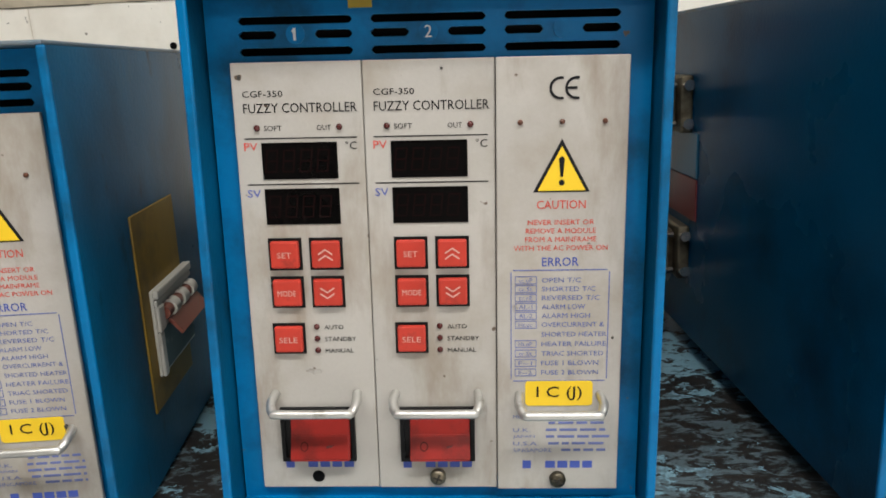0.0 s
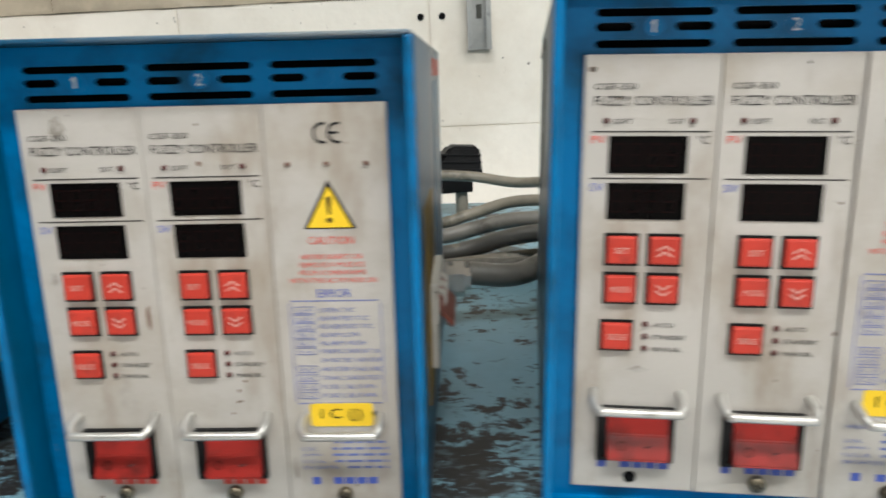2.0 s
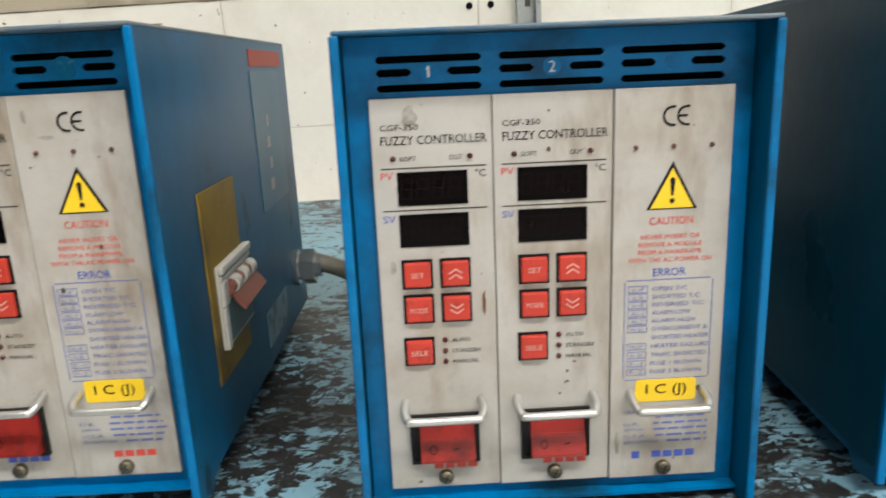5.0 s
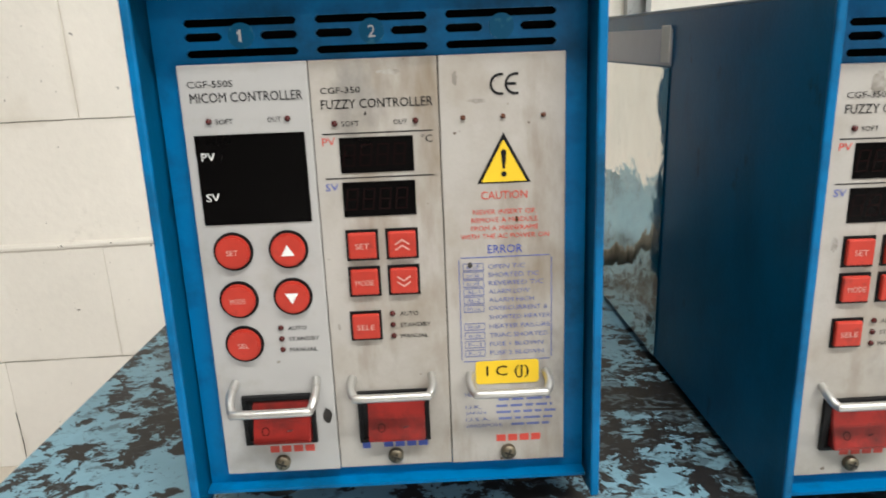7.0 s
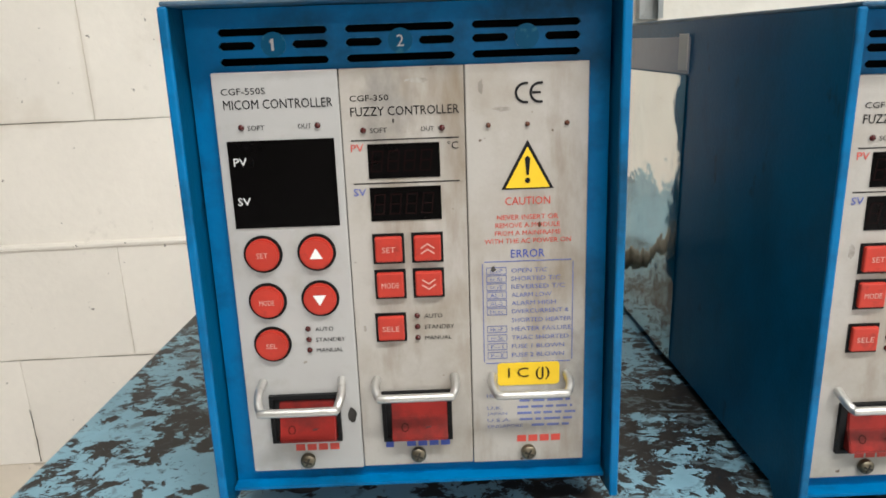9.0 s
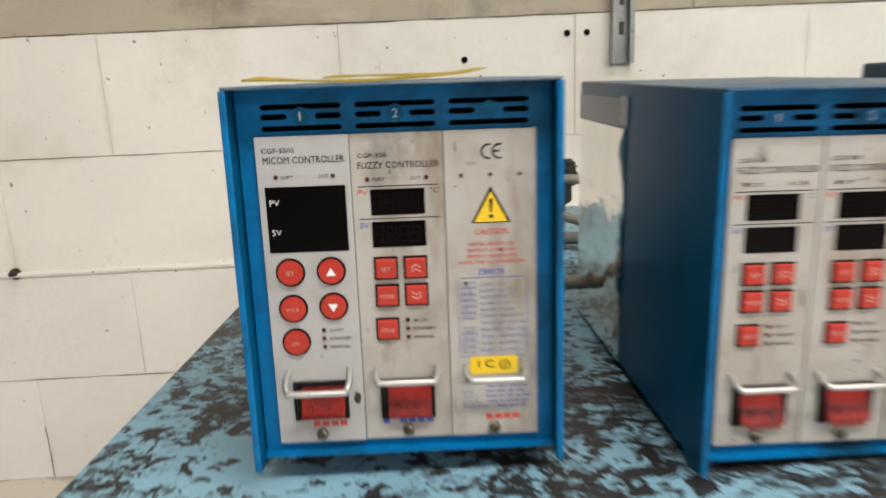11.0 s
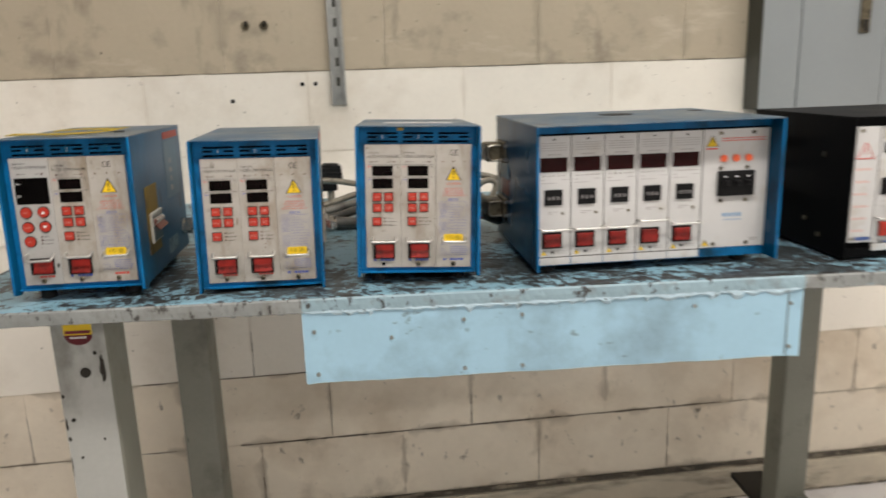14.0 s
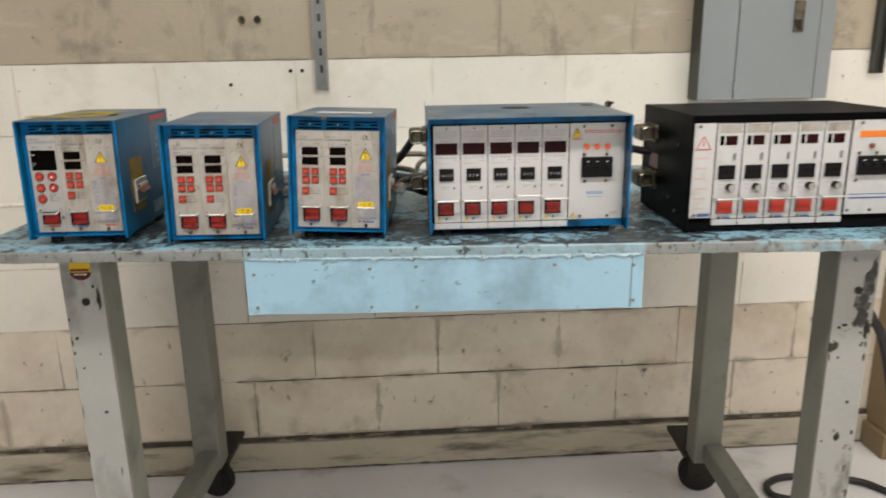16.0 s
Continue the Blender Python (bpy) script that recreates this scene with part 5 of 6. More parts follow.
        plate("thumbwheel", 0.12, 0.78, 0.41, 0.545, BLACK_PLASTIC, -0.0025, 0.0004, "black thumbwheel")
        for k in range(3):
            part("thumbwheel_digit", mesh_of("tw_digit_dim", lambda: boxes((-0.0009, 0.0009, -0.0028, -0.0025, -0.003, 0.003)), SEGMENT), None, p, at=(U(0.29 + 0.16 * k), 0, V(0.477)))
        part("knob", mesh_of("dial", lambda: rods(((0, 0, 0), (0, -0.007, 0), 0.0068), ((0, -0.007, 0), (0, -0.013, 0), 0.0072), seg=20), BLACK_PLASTIC, True), None, p, "black dial with bright cap", at=(U(0.6), 0, V(0.625)))
        part("knob_cap", mesh_of("dial_cap", lambda: rods(((0, -0.013, 0), (0, -0.0155, 0), 0.0066), seg=20), STEEL, True), None, p, at=(U(0.6), 0, V(0.625)))
        bars([(0.15, 0.4, 0.6, 0.001), (0.15, 0.35, 0.64, 0.001)], INK_FAINT, "low")
        plate("switch_bezel", 0.14, 0.79, 0.757, 0.888, GREY_PLASTIC, -0.0016, 0.0003)
        plate("rocker", 0.18, 0.76, 0.768, 0.882, BUTTON_RED, -0.005, 0.0008)
        bar_z = 0.735
        plate("blue_label", 0.4, 0.74, 0.925, 0.942, BLUE_LABEL, -0.0004)
        part("screw", mesh_of("zone_screw3", lambda: rods(((0, 0, 0), (0, -0.0014, 0), 0.0024), seg=10), GRIME), None, p, at=(U(0.28), 0, V(0.93)))

    def bar():
        a, b, z = U(0.06), U(0.96), V(bar_z)
        return sweep([(a, 0, z), (a, -0.010, z), (a + 0.003, -0.014, z), (b - 0.003, -0.014, z), (b, -0.010, z), (b, 0, z)], 0.0015, seg=8, steps=4)
    part("pull_handle", mesh_of(f"zone_handle{kind}{lift}", bar, HANDLE, True), None, p, "bent bright steel pull handle")
    # lower lip that closes the module at the bottom
    part("lower_lip", mesh_of(f"lip{kind}{tall}", lambda: boxes((-wide / 2, wide / 2, -0.0016, 0.001, -0.001, tall * 0.052), bevel=0.0004), PANEL_WHITE), None, p)
    part("joint", mesh_of(f"joint{kind}{tall}", lambda: boxes((-wide / 2, wide / 2, -0.0003, 0, tall * 0.052, tall * 0.06)), GRIME), None, p)
    return p


BLUE_LABEL = material("blue_label", (0.07, 0.12, 0.3), 0.4)
RED_PLATE = material("red_plate", (0.16, 0.02, 0.02), 0.4)


def main_breaker(p, x, z, w, h, key):
    b = part("main_breaker", mesh_of("main_breaker" + key, lambda: boxes((-w / 2, w / 2, -0.006, 0, -h / 2, h / 2), bevel=0.001), BLACK_PLASTIC), None, p, "black three-pole main breaker", at=(x, 0, z))
    for k in (-1, 0, 1):
        part("breaker_toggle", mesh_of("breaker_toggle", lambda: boxes((-0.004, 0.004, -0.013, -0.006, -0.002, 0.005), bevel=0.001), BLACK_PLASTIC), None, p, at=(x + k * w / 3.2, 0, z))
        part("small_print", mesh_of("breaker_mark", lambda: boxes((-0.002, 0.002, -0.0065, -0.006, -0.001, 0.001)), INK_WHITE), None, p, at=(x + k * w / 3.2, 0, z + h * 0.28))


def panel_screws(p, spots, r=0.003):
    for x, z in spots:
        part("screw", mesh_of(f"panel_screw{r}", lambda: rods(((0, 0, 0), (0, -0.0016, 0), r), seg=12), DULL_METAL, True), None, p, at=(x, 0, z))


def big_case(t, width, high, depth, front, low, mat, lip, back_mat):
    """An open-fronted U-shaped cover over a chassis tray."""
    w, s = width / 2, 0.002
    part("top_sheet", boxes((-w, w, front - 0.001, depth, high - s, high), bevel=0.0007), mat if mat is BLACK_BOX else BLUE_TOP, t, "enamelled steel top sheet")
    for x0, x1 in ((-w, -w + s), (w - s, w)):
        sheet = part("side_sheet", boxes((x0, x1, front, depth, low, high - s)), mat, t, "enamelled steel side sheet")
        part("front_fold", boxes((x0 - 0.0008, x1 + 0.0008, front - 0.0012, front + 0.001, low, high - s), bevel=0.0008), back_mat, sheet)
    part("chassis", boxes((-w + s, w - s, 0.003, depth - 0.002, low, low + 0.002), (-w + s, w - s, depth - 0.004, depth - 0.002, low + 0.002, high - s), (-w + s, w - s, 0.0, 0.003, low, low + lip)), back_mat, t)
    part("upper_lip", boxes((-w + s, w - s, 0.0, 0.003, high - s - lip, high - s)), back_mat, t)
    # added black sheet for the shade between and behind the modules
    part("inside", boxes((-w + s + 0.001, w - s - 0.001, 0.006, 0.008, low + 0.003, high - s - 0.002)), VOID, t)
    for x in (-w + 0.03, w - 0.03):
        for y in (0.03, depth - 0.05):
            part("foot", mesh_of(f"case_foot{low}", lambda: rods(((0, 0, 0), (0, 0, low + 0.0005), 0.012)), RUBBER, True), None, t, at=(x, y, 0))


def blue_five_zone():
    t = thing("temperature_controller", pose(0.3605, 0.2795, TABLE_Z, 0, 0, -1.2), "long blue five-zone temperature controller with white modules, on the bench", "controller")
    W, high = 0.37, 0.226
    big_case(t, W, high, 0.28, -0.035, 0.013, BLUE_DEEP_SHADE, 0.012, BLUE)
    x = -W / 2 + 0.0085
    for k in range(5):
        zone_module(t, x + 0.0254 + k * 0.0508, 0.0155, 0.1935, "blue", lift=0.035 if k == 3 else 0.0)
    left = x + 5 * 0.0508 + 0.001
    wide = 0.1035
    p = part("main_panel", boxes((0, wide, 0, 0.0022, 0, 0.182), bevel=0.0005), PANEL_WHITE, t, "white mains panel with black breaker", at=(left, 0, 0.027))
    part("chassis_lip", boxes((left, W / 2 - 0.003, -0.0012, 0.002, 0.0135, 0.0265)), BLUE, t)
    warning_triangle(p, 0.013, 0.165, 0.019, 0.0175)
    def red_print():
        bm = bmesh.new()
        r = random.Random(3)
        for z in (0.168, 0.1645):
            u = 0.028
            while u < 0.096:
                w = r.uniform(0.003, 0.009)
                box(bm, u, min(u + w, 0.097), -0.0002, 0, z - 0.0008, z + 0.0008)
                u += w + 0.0015
        box(bm, 0.004, 0.022, -0.0002, 0, 0.152, 0.154)
        return bm
    part("small_print", red_print(), INK_RED, p)
    for k in range(3):
        part("neon_lamp", mesh_of("neon", lambda: rods(((0, 0, 0), (0, -0.003, 0), 0.0055), seg=20), NEON, True), None, p, at=(0.032 + 0.0195 * k, 0, 0.138))
    main_breaker(p, 0.052, 0.1, 0.058, 0.038, "blue")
    panel_screws(p, [(0.026, 0.176), (0.078, 0.176), (0.028, 0.1235), (0.07, 0.1235), (0.03, 0.0735), (0.07, 0.0735), (0.022, 0.006), (0.075, 0.006)])
    part("maker_mark", boxes(*[(0.034 + 0.0065 * k, 0.039 + 0.0065 * k, -0.0002, 0, 0.048, 0.054) for k in range(5)], (0.036, 0.064, -0.0002, 0, 0.0425, 0.044)), INK_PALE, p, "pale blue maker's blocks")
    warning_triangle(p, 0.009, 0.0085, 0.012, 0.0105)
    part("small_print", boxes((0.08, 0.094, -0.0002, 0, 0.012, 0.0135), (0.08, 0.092, -0.0002, 0, 0.009, 0.0105)), INK_FAINT, p)
    return t


def black_five_zone():
    W, high = 0.412, 0.221
    t = thing("temperature_controller", pose(0.864, 0.2465, TABLE_Z, 0, 0, -1.0), "black five-zone temperature controller with white modules and dials, on the bench", "controller")
    big_case(t, W, high, 0.277, -0.008, 0.004, BLACK_BOX, 0.014, BLACK_BOX)
    x = -W / 2 + 0.002
    p = part("side_panel", boxes((0, 0.0445, 0, 0.0022, 0, 0.178), bevel=0.0005), PANEL_WHITE, t, "white strip panel with red warning triangle", at=(x, -0.002, 0.028))
    tri = [(0.008, 0.13), (0.036, 0.13), (0.022, 0.154)]
    bm = bmesh.new()
    for (ax, az), (bx, bz) in zip(tri, tri[1:] + tri[:1]):
        rod(bm, (ax, -0.0002, az), (bx, -0.0002, bz), 0.0008, seg=6)
    box(bm, 0.0212, 0.0228, -0.0004, 0, 0.136, 0.146)
    part("warning_triangle", bm, INK_RED, p)
    part("small_print", boxes(*[(0.008 + 0.0012 * (k % 2), 0.034 - 0.002 * (k % 3), -0.0002, 0, 0.112 - 0.019 * k, 0.1155 - 0.019 * k) for k in range(6)]), PINK, p)
    part("blue_label", boxes((0.018, 0.042, -0.0004, 0, 0.003, 0.009)), BLUE_LABEL, p)
    panel_screws(p, [(0.014, 0.172), (0.012, 0.006)])
    for k in range(5):
        zone_module(t, x + 0.0465 + 0.0254 + k * 0.0508, 0.0145, 0.1915, "black", wide=0.0484)
    left = x + 0.0465 + 5 * 0.0508 + 0.002
    wide = W / 2 - 0.003 - left
    q = part("main_panel", boxes((0, wide, 0, 0.0022, 0, 0.178), bevel=0.0005), PANEL_WHITE, t, "white mains panel with orange label and black breaker", at=(left, -0.002, 0.028))
    part("orange_label", boxes((0.014, wide - 0.01, -0.0005, 0, 0.146, 0.158)), ORANGE, q)
    part("neon_lamp", rods(((0.038, 0, 0.13), (0.038, -0.004, 0.13), 0.005), seg=16), BROWN_PLASTIC, q, smooth=True)
    main_breaker(q, 0.045, 0.094, 0.062, 0.036, "black")
    panel_screws(q, [(0.016, 0.173), (0.016, 0.117), (0.016, 0.066), (0.006, 0.008), (0.05, 0.008), (0.05, 0.117)])
    part("blue_label", boxes((0.006, wide - 0.012, -0.0005, 0, 0.03, 0.033), (0.006, wide - 0.012, -0.0005, 0, 0.038, 0.0395)), BLUE_LABEL, q)
    for y, z in ((0.06, 0.16), (0.1, 0.05), (0.2, 0.16), (0.06, 0.03)):
        part("side_screw", rods(((-W / 2, y, z), (-W / 2 - 0.002, y, z), 0.004), seg=12), DULL_METAL, t, smooth=True)
    return t


PINK = material("pink_print", (0.62, 0.45, 0.42), 0.6)
ctrl_d = blue_five_zone()
ctrl_e = black_five_zone()


# ---- side fittings of the controllers ----
def side_plates(t):
    """Rating plate, red strip and a pale sticker on the side sheet."""
    x = HALF
    part("red_strip", boxes((x, x + 0.0006, 0.176, 0.276, 0.214, 0.225)), STICKER_ORANGE, t, "faded red warning strip")
    pl = part("rating_plate", boxes((x, x + 0.0005, 0.173, 0.262, 0.117, 0.211)), RATING, t, "grey-blue rating plate")
    for k in range(4):
        part("small_print", boxes((x + 0.0005, x + 0.0008, 0.203 + 0.004 * (k % 2), 0.213, 0.128 + 0.015 * k, 0.136 + 0.015 * k)), INK_FAINT, pl)
    part("pale_sticker", boxes((x, x + 0.0005, 0.15, 0.215, 0.028, 0.052)), RATING_PALE, t)


STICKER_ORANGE = material("faded_red_strip", (0.38, 0.06, 0.04), 0.5)
RATING = material("rating_plate", (0.02, 0.11, 0.19), 0.35, vary=0.15)
RATING_PALE = worn(material("pale_sticker", (0.14, 0.23, 0.28), 0.4), (0.03, 0.07, 0.1), 60, 0.5, 0.6)
for c in (ctrl_a, ctrl_b, ctrl_c):
    side_plates(c)

# crinkled mirror foil and tape on the side of the middle small controller
def foil_sheet():
    bm = bmesh.new()
    r = random.Random(2)
    rows = []
    for i in range(15):
        row = []
        for k in range(19):
            y, z = 0.152 + 0.142 * i / 14, 0.016 + 0.183 * k / 18
            edge = i in (0, 14) or k in (0, 18)
            row.append(bm.verts.new((-HALF - 0.0008 - (0 if edge else r.uniform(0, 0.0022)), y, z)))
        rows.append(row)
    for a, b in zip(rows, rows[1:]):
        for k in range(18):
            bm.faces.new((a[k], a[k + 1], b[k + 1], b[k]))
    bmesh.ops.recalc_face_normals(bm, faces=bm.faces)
    return bm
part("foil_patch", foil_sheet(), FOIL, ctrl_b, "crinkled mirror foil patch", smooth=True)
part("tape_strip", boxes((-HALF - 0.0012, -HALF, 0.15, 0.296, 0.2, 0.221), bevel=0.0004), TAPE, ctrl_b, "grey tape strip")
part("tape_end", boxes((-HALF - 0.0022, -HALF - 0.0012, 0.15, 0.164, 0.202, 0.223), bevel=0.0004), WHITE_PLASTIC, ctrl_b)


# dark outline of old adhesive on the other small controller
def outline(points, w):
    bm = bmesh.new()
    for (ya, za), (yb, zb) in zip(points, points[1:]):
        rod(bm, (-HALF - 0.0007, ya, za), (-HALF - 0.0007, yb, zb), w, seg=6)
    return bm
part("adhesive_line", outline([(0.294, 0.215), (0.14, 0.219), (0.133, 0.212), (0.137, 0.168), (0.16, 0.15), (0.235, 0.122), (0.294, 0.117)], 0.0009), GRIME, ctrl_c, "dark line of old adhesive")

def yellow_strap():
    """A limp yellow strap lying on the top of the first controller."""
    bm = bmesh.new()
    r = random.Random(6)
    pts = [(-0.085, 0.02), (-0.06, 0.05), (-0.02, 0.06), (0.02, 0.055), (0.055, 0.085), (0.03, 0.12), (-0.02, 0.13), (-0.05, 0.1)]
    a = []
    for i, (x, y) in enumerate(pts):
        z = HIGH + 0.001 + r.uniform(0, 0.0035) + (0.003 if i == 4 else 0)
        a.append((bm.verts.new((x, y, z)), bm.verts.new((x + 0.006, y + 0.02, z + r.uniform(-0.001, 0.002)))))
    for p, q in zip(a, a[1:]):
        bm.faces.new((p[0], q[0], q[1], p[1]))
    bmesh.ops.subdivide_edges(bm, edges=list(bm.edges), cuts=2, use_grid_fill=True, smooth=0.5)
    bmesh.ops.solidify(bm, geom=list(bm.faces), thickness=0.0012)
    bmesh.ops.recalc_face_normals(bm, faces=bm.faces)
    return bm
strap = thing("strap", ctrl_a.matrix_world.copy(), "limp dirty yellow strap lying on the controller", "strap")
part("webbing", yellow_strap(), STRAP, strap)
# added sheet over the third controller's left side, its shade painted as dark teal
C_SIDE_SHADE = worn(material("dark_film", (0.001, 0.046, 0.084), 0.3, vary=0.3, scale=9, bump=0.08, bump_scale=90), (0.003, 0.026, 0.042), 5, 0.48, 0.74, (1, 1, 0.6))
C_SIDE_SHADE = worn(C_SIDE_SHADE, (0.003, 0.006, 0.009), 30, 0.68, 0.74)
C_SIDE_SHADE.node_tree.nodes["Principled BSDF"].inputs["Specular IOR Level"].default_value = 0.12
part("side_film", boxes((-HALF - 0.0007, -HALF - 0.0001, FRONT + 0.004, BACK - 0.006, 0.02, HIGH - 0.004)), C_SIDE_SHADE, ctrl_c, "dark torn protective film on the side")
paper = thing("paper_strip", ctrl_c.matrix_world.copy(), "pale paper strip lying on the controller", "paper")
part("sheet", boxes((-0.05, 0.055, 0.07, 0.11, HIGH + 0.0003, HIGH + 0.0012)), PANEL_WHITE, paper)


# ---- connectors and cables ----
def heavy_connector(t, x, y, z, side=-1):
    """A rectangular metal-hooded connector with clip and gland on a controller's side."""
    s = side
    def span(a, b):
        return (min(x + s * a, x + s * b), max(x + s * a, x + s * b))
    base = part("connector_base", boxes((*span(0, 0.008), y - 0.012, y + 0.05, z - 0.018, z + 0.018), bevel=0.0015), DULL_METAL, t, "dull metal connector base")
    hood = part("connector_hood", boxes((*span(0.008, 0.036), y - 0.006, y + 0.046, z - 0.0155, z + 0.0155), bevel=0.004), DULL_METAL, t, "worn metal connector hood")
    part("gland", rods(((x + s * 0.022, y + 0.046, z), (x + s * 0.022, y + 0.07, z - 0.002), 0.0125), ((x + s * 0.022, y + 0.07, z - 0.002), (x + s * 0.022, y + 0.082, z - 0.003), 0.0105), seg=12), GLAND, hood, smooth=True)
    part("clip", sweep([(x + s * 0.01, y - 0.008, z - 0.012), (x + s * 0.03, y - 0.011, z - 0.012), (x + s * 0.034, y - 0.011, z), (x + s * 0.03, y - 0.011, z + 0.012), (x + s * 0.01, y - 0.008, z + 0.012)], 0.0017, seg=8, steps=4), GLAND, hood, smooth=True)
    for dz in (-0.012, 0.012):
        part("clip_screw", rods(((x + s * 0.004, y - 0.012, z + dz), (x + s * 0.004, y - 0.016, z + dz), 0.0035), seg=10), STEEL, base, smooth=True)


DW, EW = 0.185, 0.206
for z in (0.168, 0.071):
    heavy_connector(ctrl_d, -DW, 0.195, z)
    heavy_connector(ctrl_e, -EW, 0.19, z)
part("rating_plate", boxes((-DW - 0.001, -DW, 0.172, 0.23, 0.122, 0.15), bevel=0.0003), RATING, ctrl_d)
part("red_plate", boxes((-DW - 0.001, -DW, 0.172, 0.23, 0.094, 0.121), bevel=0.0003), RED_PLATE, ctrl_d, "dark red plate")
part("red_plate", boxes((-EW - 0.001, -EW, 0.172, 0.225, 0.095, 0.125), bevel=0.0003), RED_PLATE, ctrl_e, "dark red plate")


def side_gland(t, y, z):
    """A bright cable gland on the side sheet."""
    x = HALF
    part("gland", rods(((x, y, z), (x + 0.005, y, z), 0.015), ((x + 0.005, y, z), (x + 0.009, y, z), 0.011), ((x + 0.009, y, z), (x + 0.018, y, z), 0.0145), ((x + 0.018, y, z), (x + 0.023, y, z), 0.009), seg=6), STEEL, t, "bright plated hexagonal cable gland")


for c, y, z in ((ctrl_a, 0.252, 0.057), (ctrl_b, 0.262, 0.056), (ctrl_c, 0.262, 0.058)):
    side_gland(c, y, z)


def cable(name, points, r, mat, label):
    ob = part(name, sweep(points, r, seg=12, steps=8), mat, None, smooth=True)
    return tagged(ob, label, "cable", "cables behind the controllers")


Z = TABLE_Z
cable("power_cable", [(-0.375, 0.567, 1.1315), (-0.355, 0.572, 1.122), (-0.335, 0.6, 1.102), (-0.30, 0.64, 1.092), (-0.24, 0.68, 1.084), (-0.15, 0.72, 1.084), (-0.02, 0.76, 1.084), (0.08, 0.74, 1.084)], 0.007, CABLE_TAN, "tan sheathed cable from a controller's side gland")
cable("power_cable", [(-0.12, 0.57, 1.118), (-0.08, 0.575, 1.115), (-0.04, 0.605, 1.125), (0.0, 0.64, 1.135), (0.06, 0.66, 1.125), (0.13, 0.7, 1.1)], 0.0095, CABLE, "grey cable curving out of a bright gland")
cable("power_cable", [(0.11, 0.54, 1.127), (0.15, 0.545, 1.12), (0.19, 0.58, 1.1), (0.25, 0.66, 1.086), (0.4, 0.72, 1.086)], 0.0085, CABLE, "grey cable curving behind the long controller")
cable("loom_cable", [(0.34, 0.66, 1.09), (0.26, 0.71, 1.14), (0.185, 0.74, 1.167), (0.1, 0.79, 1.16), (0.0, 0.88, 1.143), (-0.063, 0.93, 1.134), (-0.122, 0.95, 1.141), (-0.2, 0.95, 1.146), (-0.3, 0.95, 1.15), (-0.334, 0.95, 1.14), (-0.315, 0.94, 1.123), (-0.25, 0.9, 1.098), (-0.165, 0.85, 1.101), (-0.12, 0.85, 1.111), (-0.07, 0.84, 1.126), (0.0, 0.8, 1.132), (0.1, 0.73, 1.14), (0.155, 0.64, 1.143), (0.158, 0.565, 1.143)], 0.0068, CABLE_TAN, "grey-tan cable looped back on itself behind the controllers")
cable("loom_cable", [(-0.33, 0.88, 1.084), (-0.25, 0.84, 1.088), (-0.162, 0.8, 1.096), (-0.119, 0.8, 1.104), (-0.071, 0.79, 1.115), (0.02, 0.76, 1.12), (0.11, 0.7, 1.123), (0.15, 0.63, 1.128), (0.155, 0.565, 1.139)], 0.0085, CABLE, "thick grey loom cable lying behind the controllers")
cable("loom_cable", [(-0.26, 0.78, 1.083), (-0.158, 0.75, 1.089), (-0.118, 0.75, 1.095), (-0.077, 0.74, 1.108), (0.0, 0.72, 1.122), (0.1, 0.69, 1.15), (0.148, 0.62, 1.21), (0.155, 0.565, 1.236)], 0.009, CABLE_DARK, "thick dark grey loom cable rising to a connector")
cable("loom_cable", [(-0.2, 0.715, 1.083), (-0.1, 0.71, 1.084), (0.0, 0.7, 1.086), (0.09, 0.67, 1.1), (0.14, 0.62, 1.125), (0.152, 0.565, 1.137)], 0.0095, CABLE, "thick grey loom cable lying behind the controllers")
cable("lead_cable", [(0.19, 0.7, 1.083), (0.165, 0.7, 1.11), (0.168, 0.7, 1.148), (0.19, 0.7, 1.162), (0.206, 0.7, 1.152), (0.2, 0.7, 1.12), (0.23, 0.71, 1.084)], 0.006, CABLE_TAN, "tan cable loop standing behind the long controller")
for z in (1.238, 1.141):
    cable("loom_cable", [(0.638, 0.52, z), (0.635, 0.56, z - 0.01), (0.62, 0.62, z - 0.05), (0.55, 0.68, 1.086), (0.4, 0.7, 1.086)], 0.009, CABLE, "thick grey loom cable lying behind the controllers")
cable("lead_cable", [(0.61, 0.44, 1.21), (0.63, 0.445, 1.205), (0.652, 0.45, 1.2)], 0.008, CABLE_BLACK, "short black lead between the long controllers")
part("oil_stain", rods(((0.0, 0.17, 0.2261), (0.0, 0.17, 0.2264), 0.03), seg=18), RUBBER, ctrl_d, "dark oily ring on the top")
part("oil_stain", rods(((0.155, 0.2, 0.2261), (0.155, 0.2, 0.2264), 0.014), seg=12), RUBBER, ctrl_d, "dark oily spot on the top")
part("tape_scrap", boxes((-0.03, -0.021, 0.0022, 0.003, HIGH - 0.0075, HIGH - 0.0035)), STRAP, ctrl_c, "brown scrap of old tape")
CABLE_HOOD = thing("cable_plug", pose(-0.148, 1.04, Z, 0, 0, 12), "black plastic connector hood standing tilted on the bench behind cables", "plug")


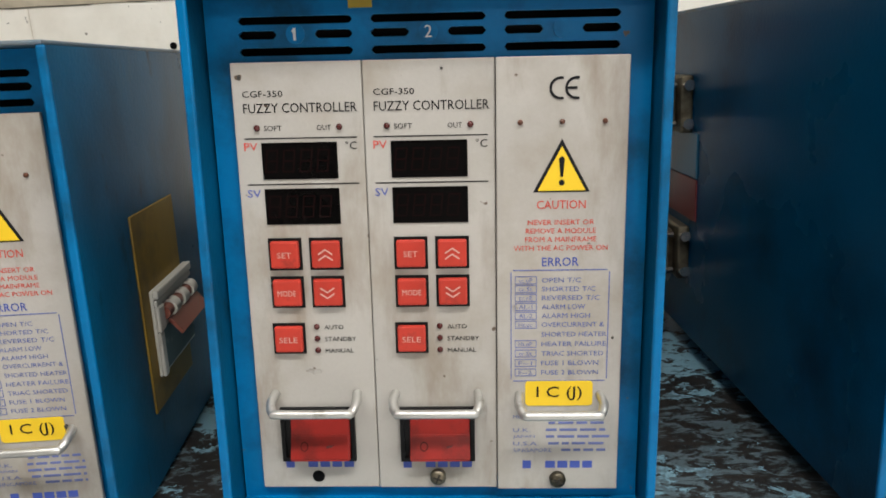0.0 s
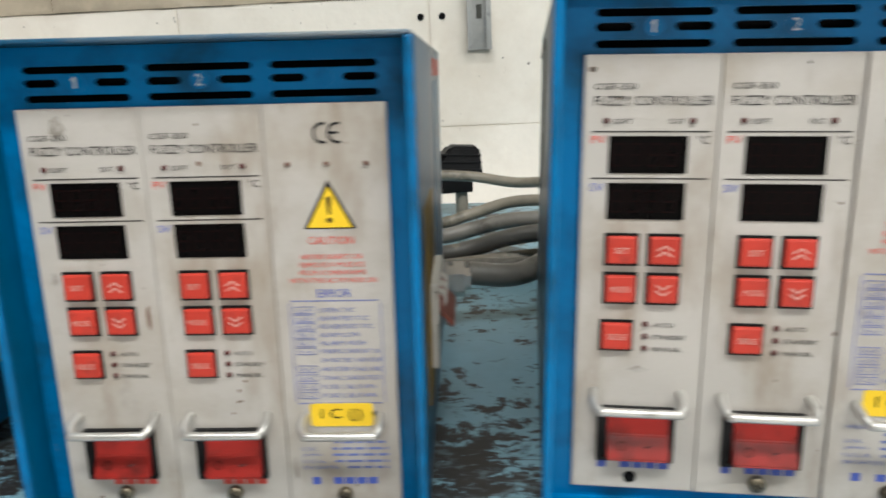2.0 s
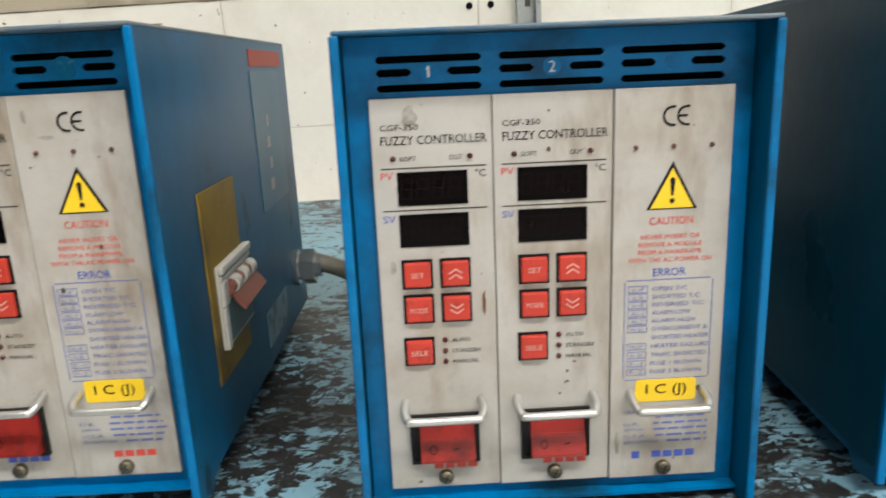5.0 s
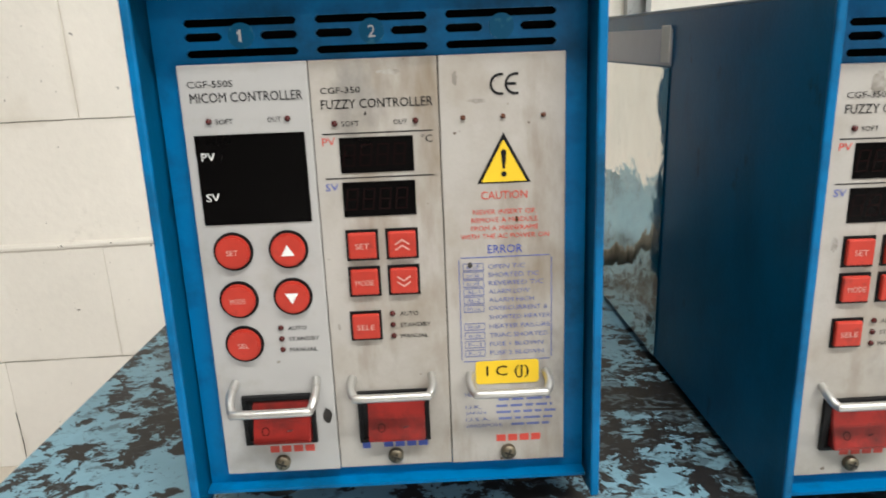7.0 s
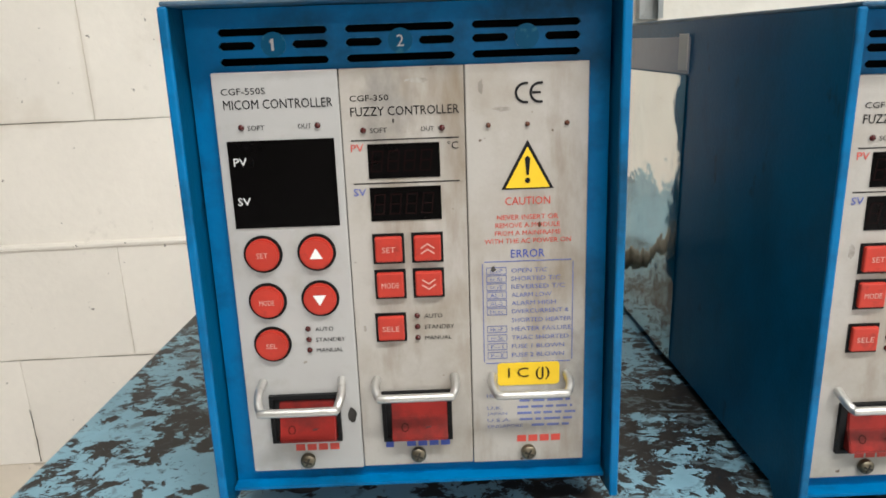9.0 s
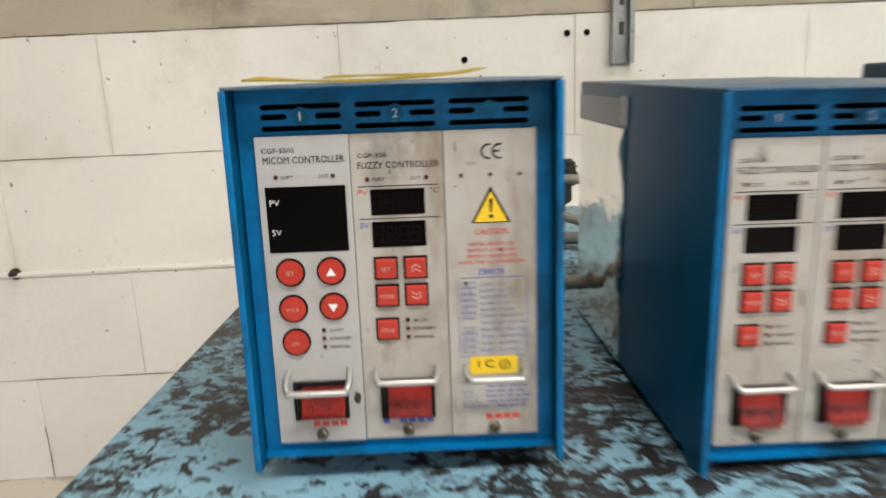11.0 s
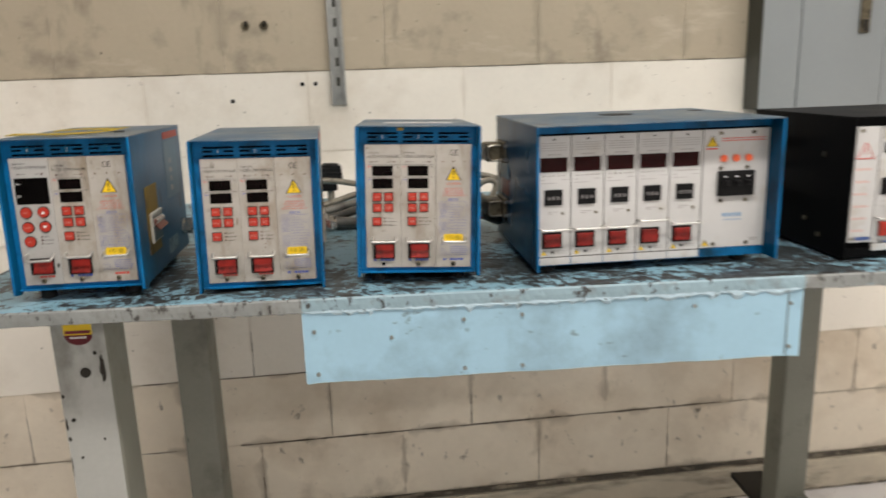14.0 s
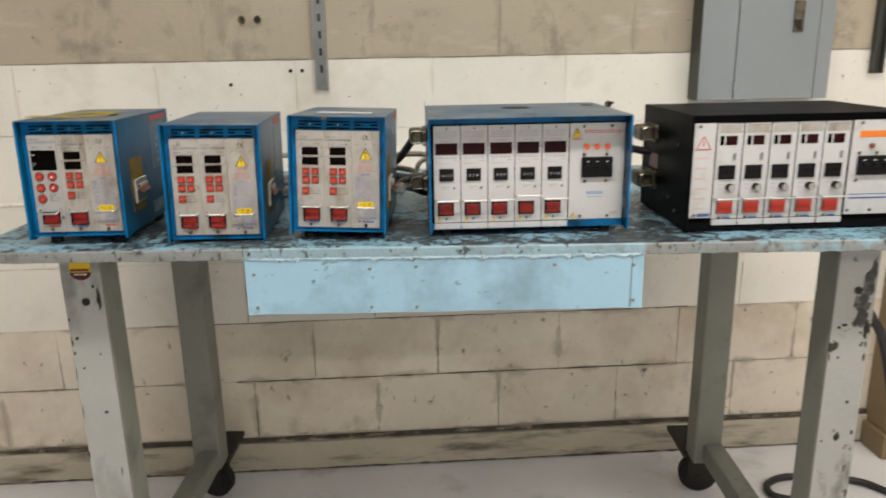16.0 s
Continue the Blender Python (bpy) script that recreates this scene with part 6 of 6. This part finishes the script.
def plug_hood():
    """A ribbed box-shaped hood, wider at its mouth."""
    bm = bmesh.new()
    box(bm, -0.04, 0.04, -0.022, 0.022, 0.0, 0.04)
    for v in bm.verts:
        if v.co.z > 0.02:
            v.co.x = v.co.x * 0.5 + 0.014
            v.co.y *= 0.8
    bmesh.ops.bevel(bm, geom=list(bm.edges), offset=0.004, segments=3, affect="EDGES")
    for k in range(3):
        box(bm, -0.036 + 0.006 * k, 0.038 - 0.001 * k, -0.0232 + 0.0012 * k, 0.0232 - 0.0012 * k, 0.007 + 0.01 * k, 0.0095 + 0.01 * k, bevel=0.0006)
    bm.transform(Matrix.Translation((0, 0, 0.06)) @ Matrix.Rotation(radians(4), 4, "Y"))
    return bm
part("hood", plug_hood(), BLACK_PLASTIC, CABLE_HOOD)
part("collar", boxes((-0.028, 0.026, -0.016, 0.016, 0.034, 0.06), bevel=0.003), BLACK_PLASTIC, CABLE_HOOD)
part("cable_stub", rods(((0.012, 0, 0), (0.012, 0, 0.036), 0.009), seg=16), CABLE_TAN, CABLE_HOOD, smooth=True)

other_plug = copy_thing(CABLE_HOOD, pose(-0.268, 0.985, Z, 0, 0, 62))
tagged(other_plug, "black ribbed connector hood standing beside a cable loop on the bench")


# ---- fittings on the wall ----
def strut_channel(x, z0, mat, look_of):
    t = thing("strut_channel", pose(x, WALL_Y - 0.002, z0), "slotted " + look_of + " strut channel screwed to the wall", "strut channel", "strut channels on the wall")
    tall = 1.6
    bm = boxes((-0.019, 0.019, -0.004, 0, 0, tall))
    for a, b in ((-0.019, -0.0165), (0.0165, 0.019)):
        box(bm, a, b, -0.021, -0.004, 0, tall)
    for a, b in ((-0.0165, -0.011), (0.011, 0.0165)):
        box(bm, a, b, -0.021, -0.0185, 0, tall)
    part("channel", bm, mat, t)
    for k in range(12):
        part("slot", mesh_of("strut_slot", lambda: boxes((-0.0045, 0.0045, -0.0046, -0.004, -0.011, 0.011)), STRUT_DARK_CABINET_SHADE), None, t, at=(0, 0, 0.06 + 0.05 * k))
    return t


strut_channel(-0.103, 1.305, GALV, "galvanised steel")
strut_channel(1.652, 1.319, STRUT_DARK_CABINET_SHADE, "dark painted steel")


def wall_cabinet():
    t = thing("electrical_cabinet", pose(1.25, WALL_Y - 0.002, 1.25), "grey steel electrical cabinet fixed to the wall", "cabinet")
    # body darker than the front: the shaded side is put into its colour
    part("body", boxes((-0.205, 0.205, -0.078, 0, 0, 1.35), bevel=0.003), STRUT_DARK_CABINET_SHADE, t)
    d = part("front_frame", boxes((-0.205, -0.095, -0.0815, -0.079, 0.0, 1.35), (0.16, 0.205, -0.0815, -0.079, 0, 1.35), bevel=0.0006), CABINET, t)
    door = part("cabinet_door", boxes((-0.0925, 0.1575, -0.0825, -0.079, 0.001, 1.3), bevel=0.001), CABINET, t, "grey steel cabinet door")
    part("latch", boxes((0.075, 0.105, -0.09, -0.0835, 0.2, 0.29), bevel=0.002), DULL_METAL, door, "recessed steel latch")
    part("latch_tongue", boxes((0.083, 0.097, -0.0935, -0.09, 0.205, 0.235), bevel=0.001), GRIME, door)
    for z in (0.03, 0.27):
        part("hinge", rods(((-0.0935, -0.084, z), (-0.0935, -0.084, z + 0.025), 0.004), seg=10), CABINET, door)
    return t


wall_cabinet()


def wall_marks():
    """Drilled holes and bolt stubs left in the wall."""
    for x, z, r in ((-0.198, 1.361, 0.0055), (-0.163, 1.361, 0.0055), (-0.381, 1.323, 0.0055), (-0.356, 1.231, 0.005), (-0.327, 1.184, 0.0065), (-0.268, 1.195, 0.005)):
        tagged(part("drilled_hole", rods(((x, WALL_Y - 0.0015, z), (x, WALL_Y + 0.003, z), r), seg=14), VOID, None), "small dark drilled hole in the wall", "hole", "holes in the wall", "structure")
    for x, z in ((-1.23, 0.973), (-0.332, 1.512), (-0.285, 1.512), (0.79, 1.24)):
        b = thing("bolt_stub", pose(x, WALL_Y, z), "rusty bolt stub sticking out of the wall", "bolt", "bolt stubs in the wall")
        part("shank", rods(((0, 0.002, 0), (0.006, -0.03, 0.006), 0.0045), seg=10), GRIME, b)
        part("washer", rods(((0, 0.0, 0), (0, -0.004, 0), 0.011), seg=14), DULL_METAL, b)


wall_marks()
tagged(part("pier", boxes((1.79, 2.3, 1.13, WALL_Y - 0.001, 0.09, 0.95), (1.775, 2.3, 1.115, WALL_Y - 0.001, 0, 0.09), bevel=0.004), TAN_PAINT, None), "low tan painted pier with a foot against the wall", "pier", kind="structure")

cable("floor_cable", [(1.072, 0.45, 1.13), (1.11, 0.48, 1.095), (1.15, 0.53, 1.085), (1.2, 0.58, 1.075), (1.222, 0.6, 1.02), (1.232, 0.6, 0.93), (1.252, 0.6, 0.85), (1.282, 0.6, 0.778), (1.306, 0.6, 0.739), (1.335, 0.6, 0.692), (1.38, 0.62, 0.59), (1.47, 0.68, 0.38), (1.58, 0.78, 0.16), (1.68, 0.86, 0.03), (1.7, 0.89, 0.012), (1.66, 0.92, 0.012), (1.62, 0.97, 0.012), (1.56, 0.998, 0.012), (1.46, 1.02, 0.012), (1.371, 1.026, 0.012), (1.3, 0.99, 0.012), (1.29, 0.93, 0.012), (1.36, 0.9, 0.012), (1.43, 0.93, 0.012)], 0.0115, CABLE_BLACK, "black cable hanging off the bench end and looped on the floor")
wall_cracks(north)
block_wall(north)
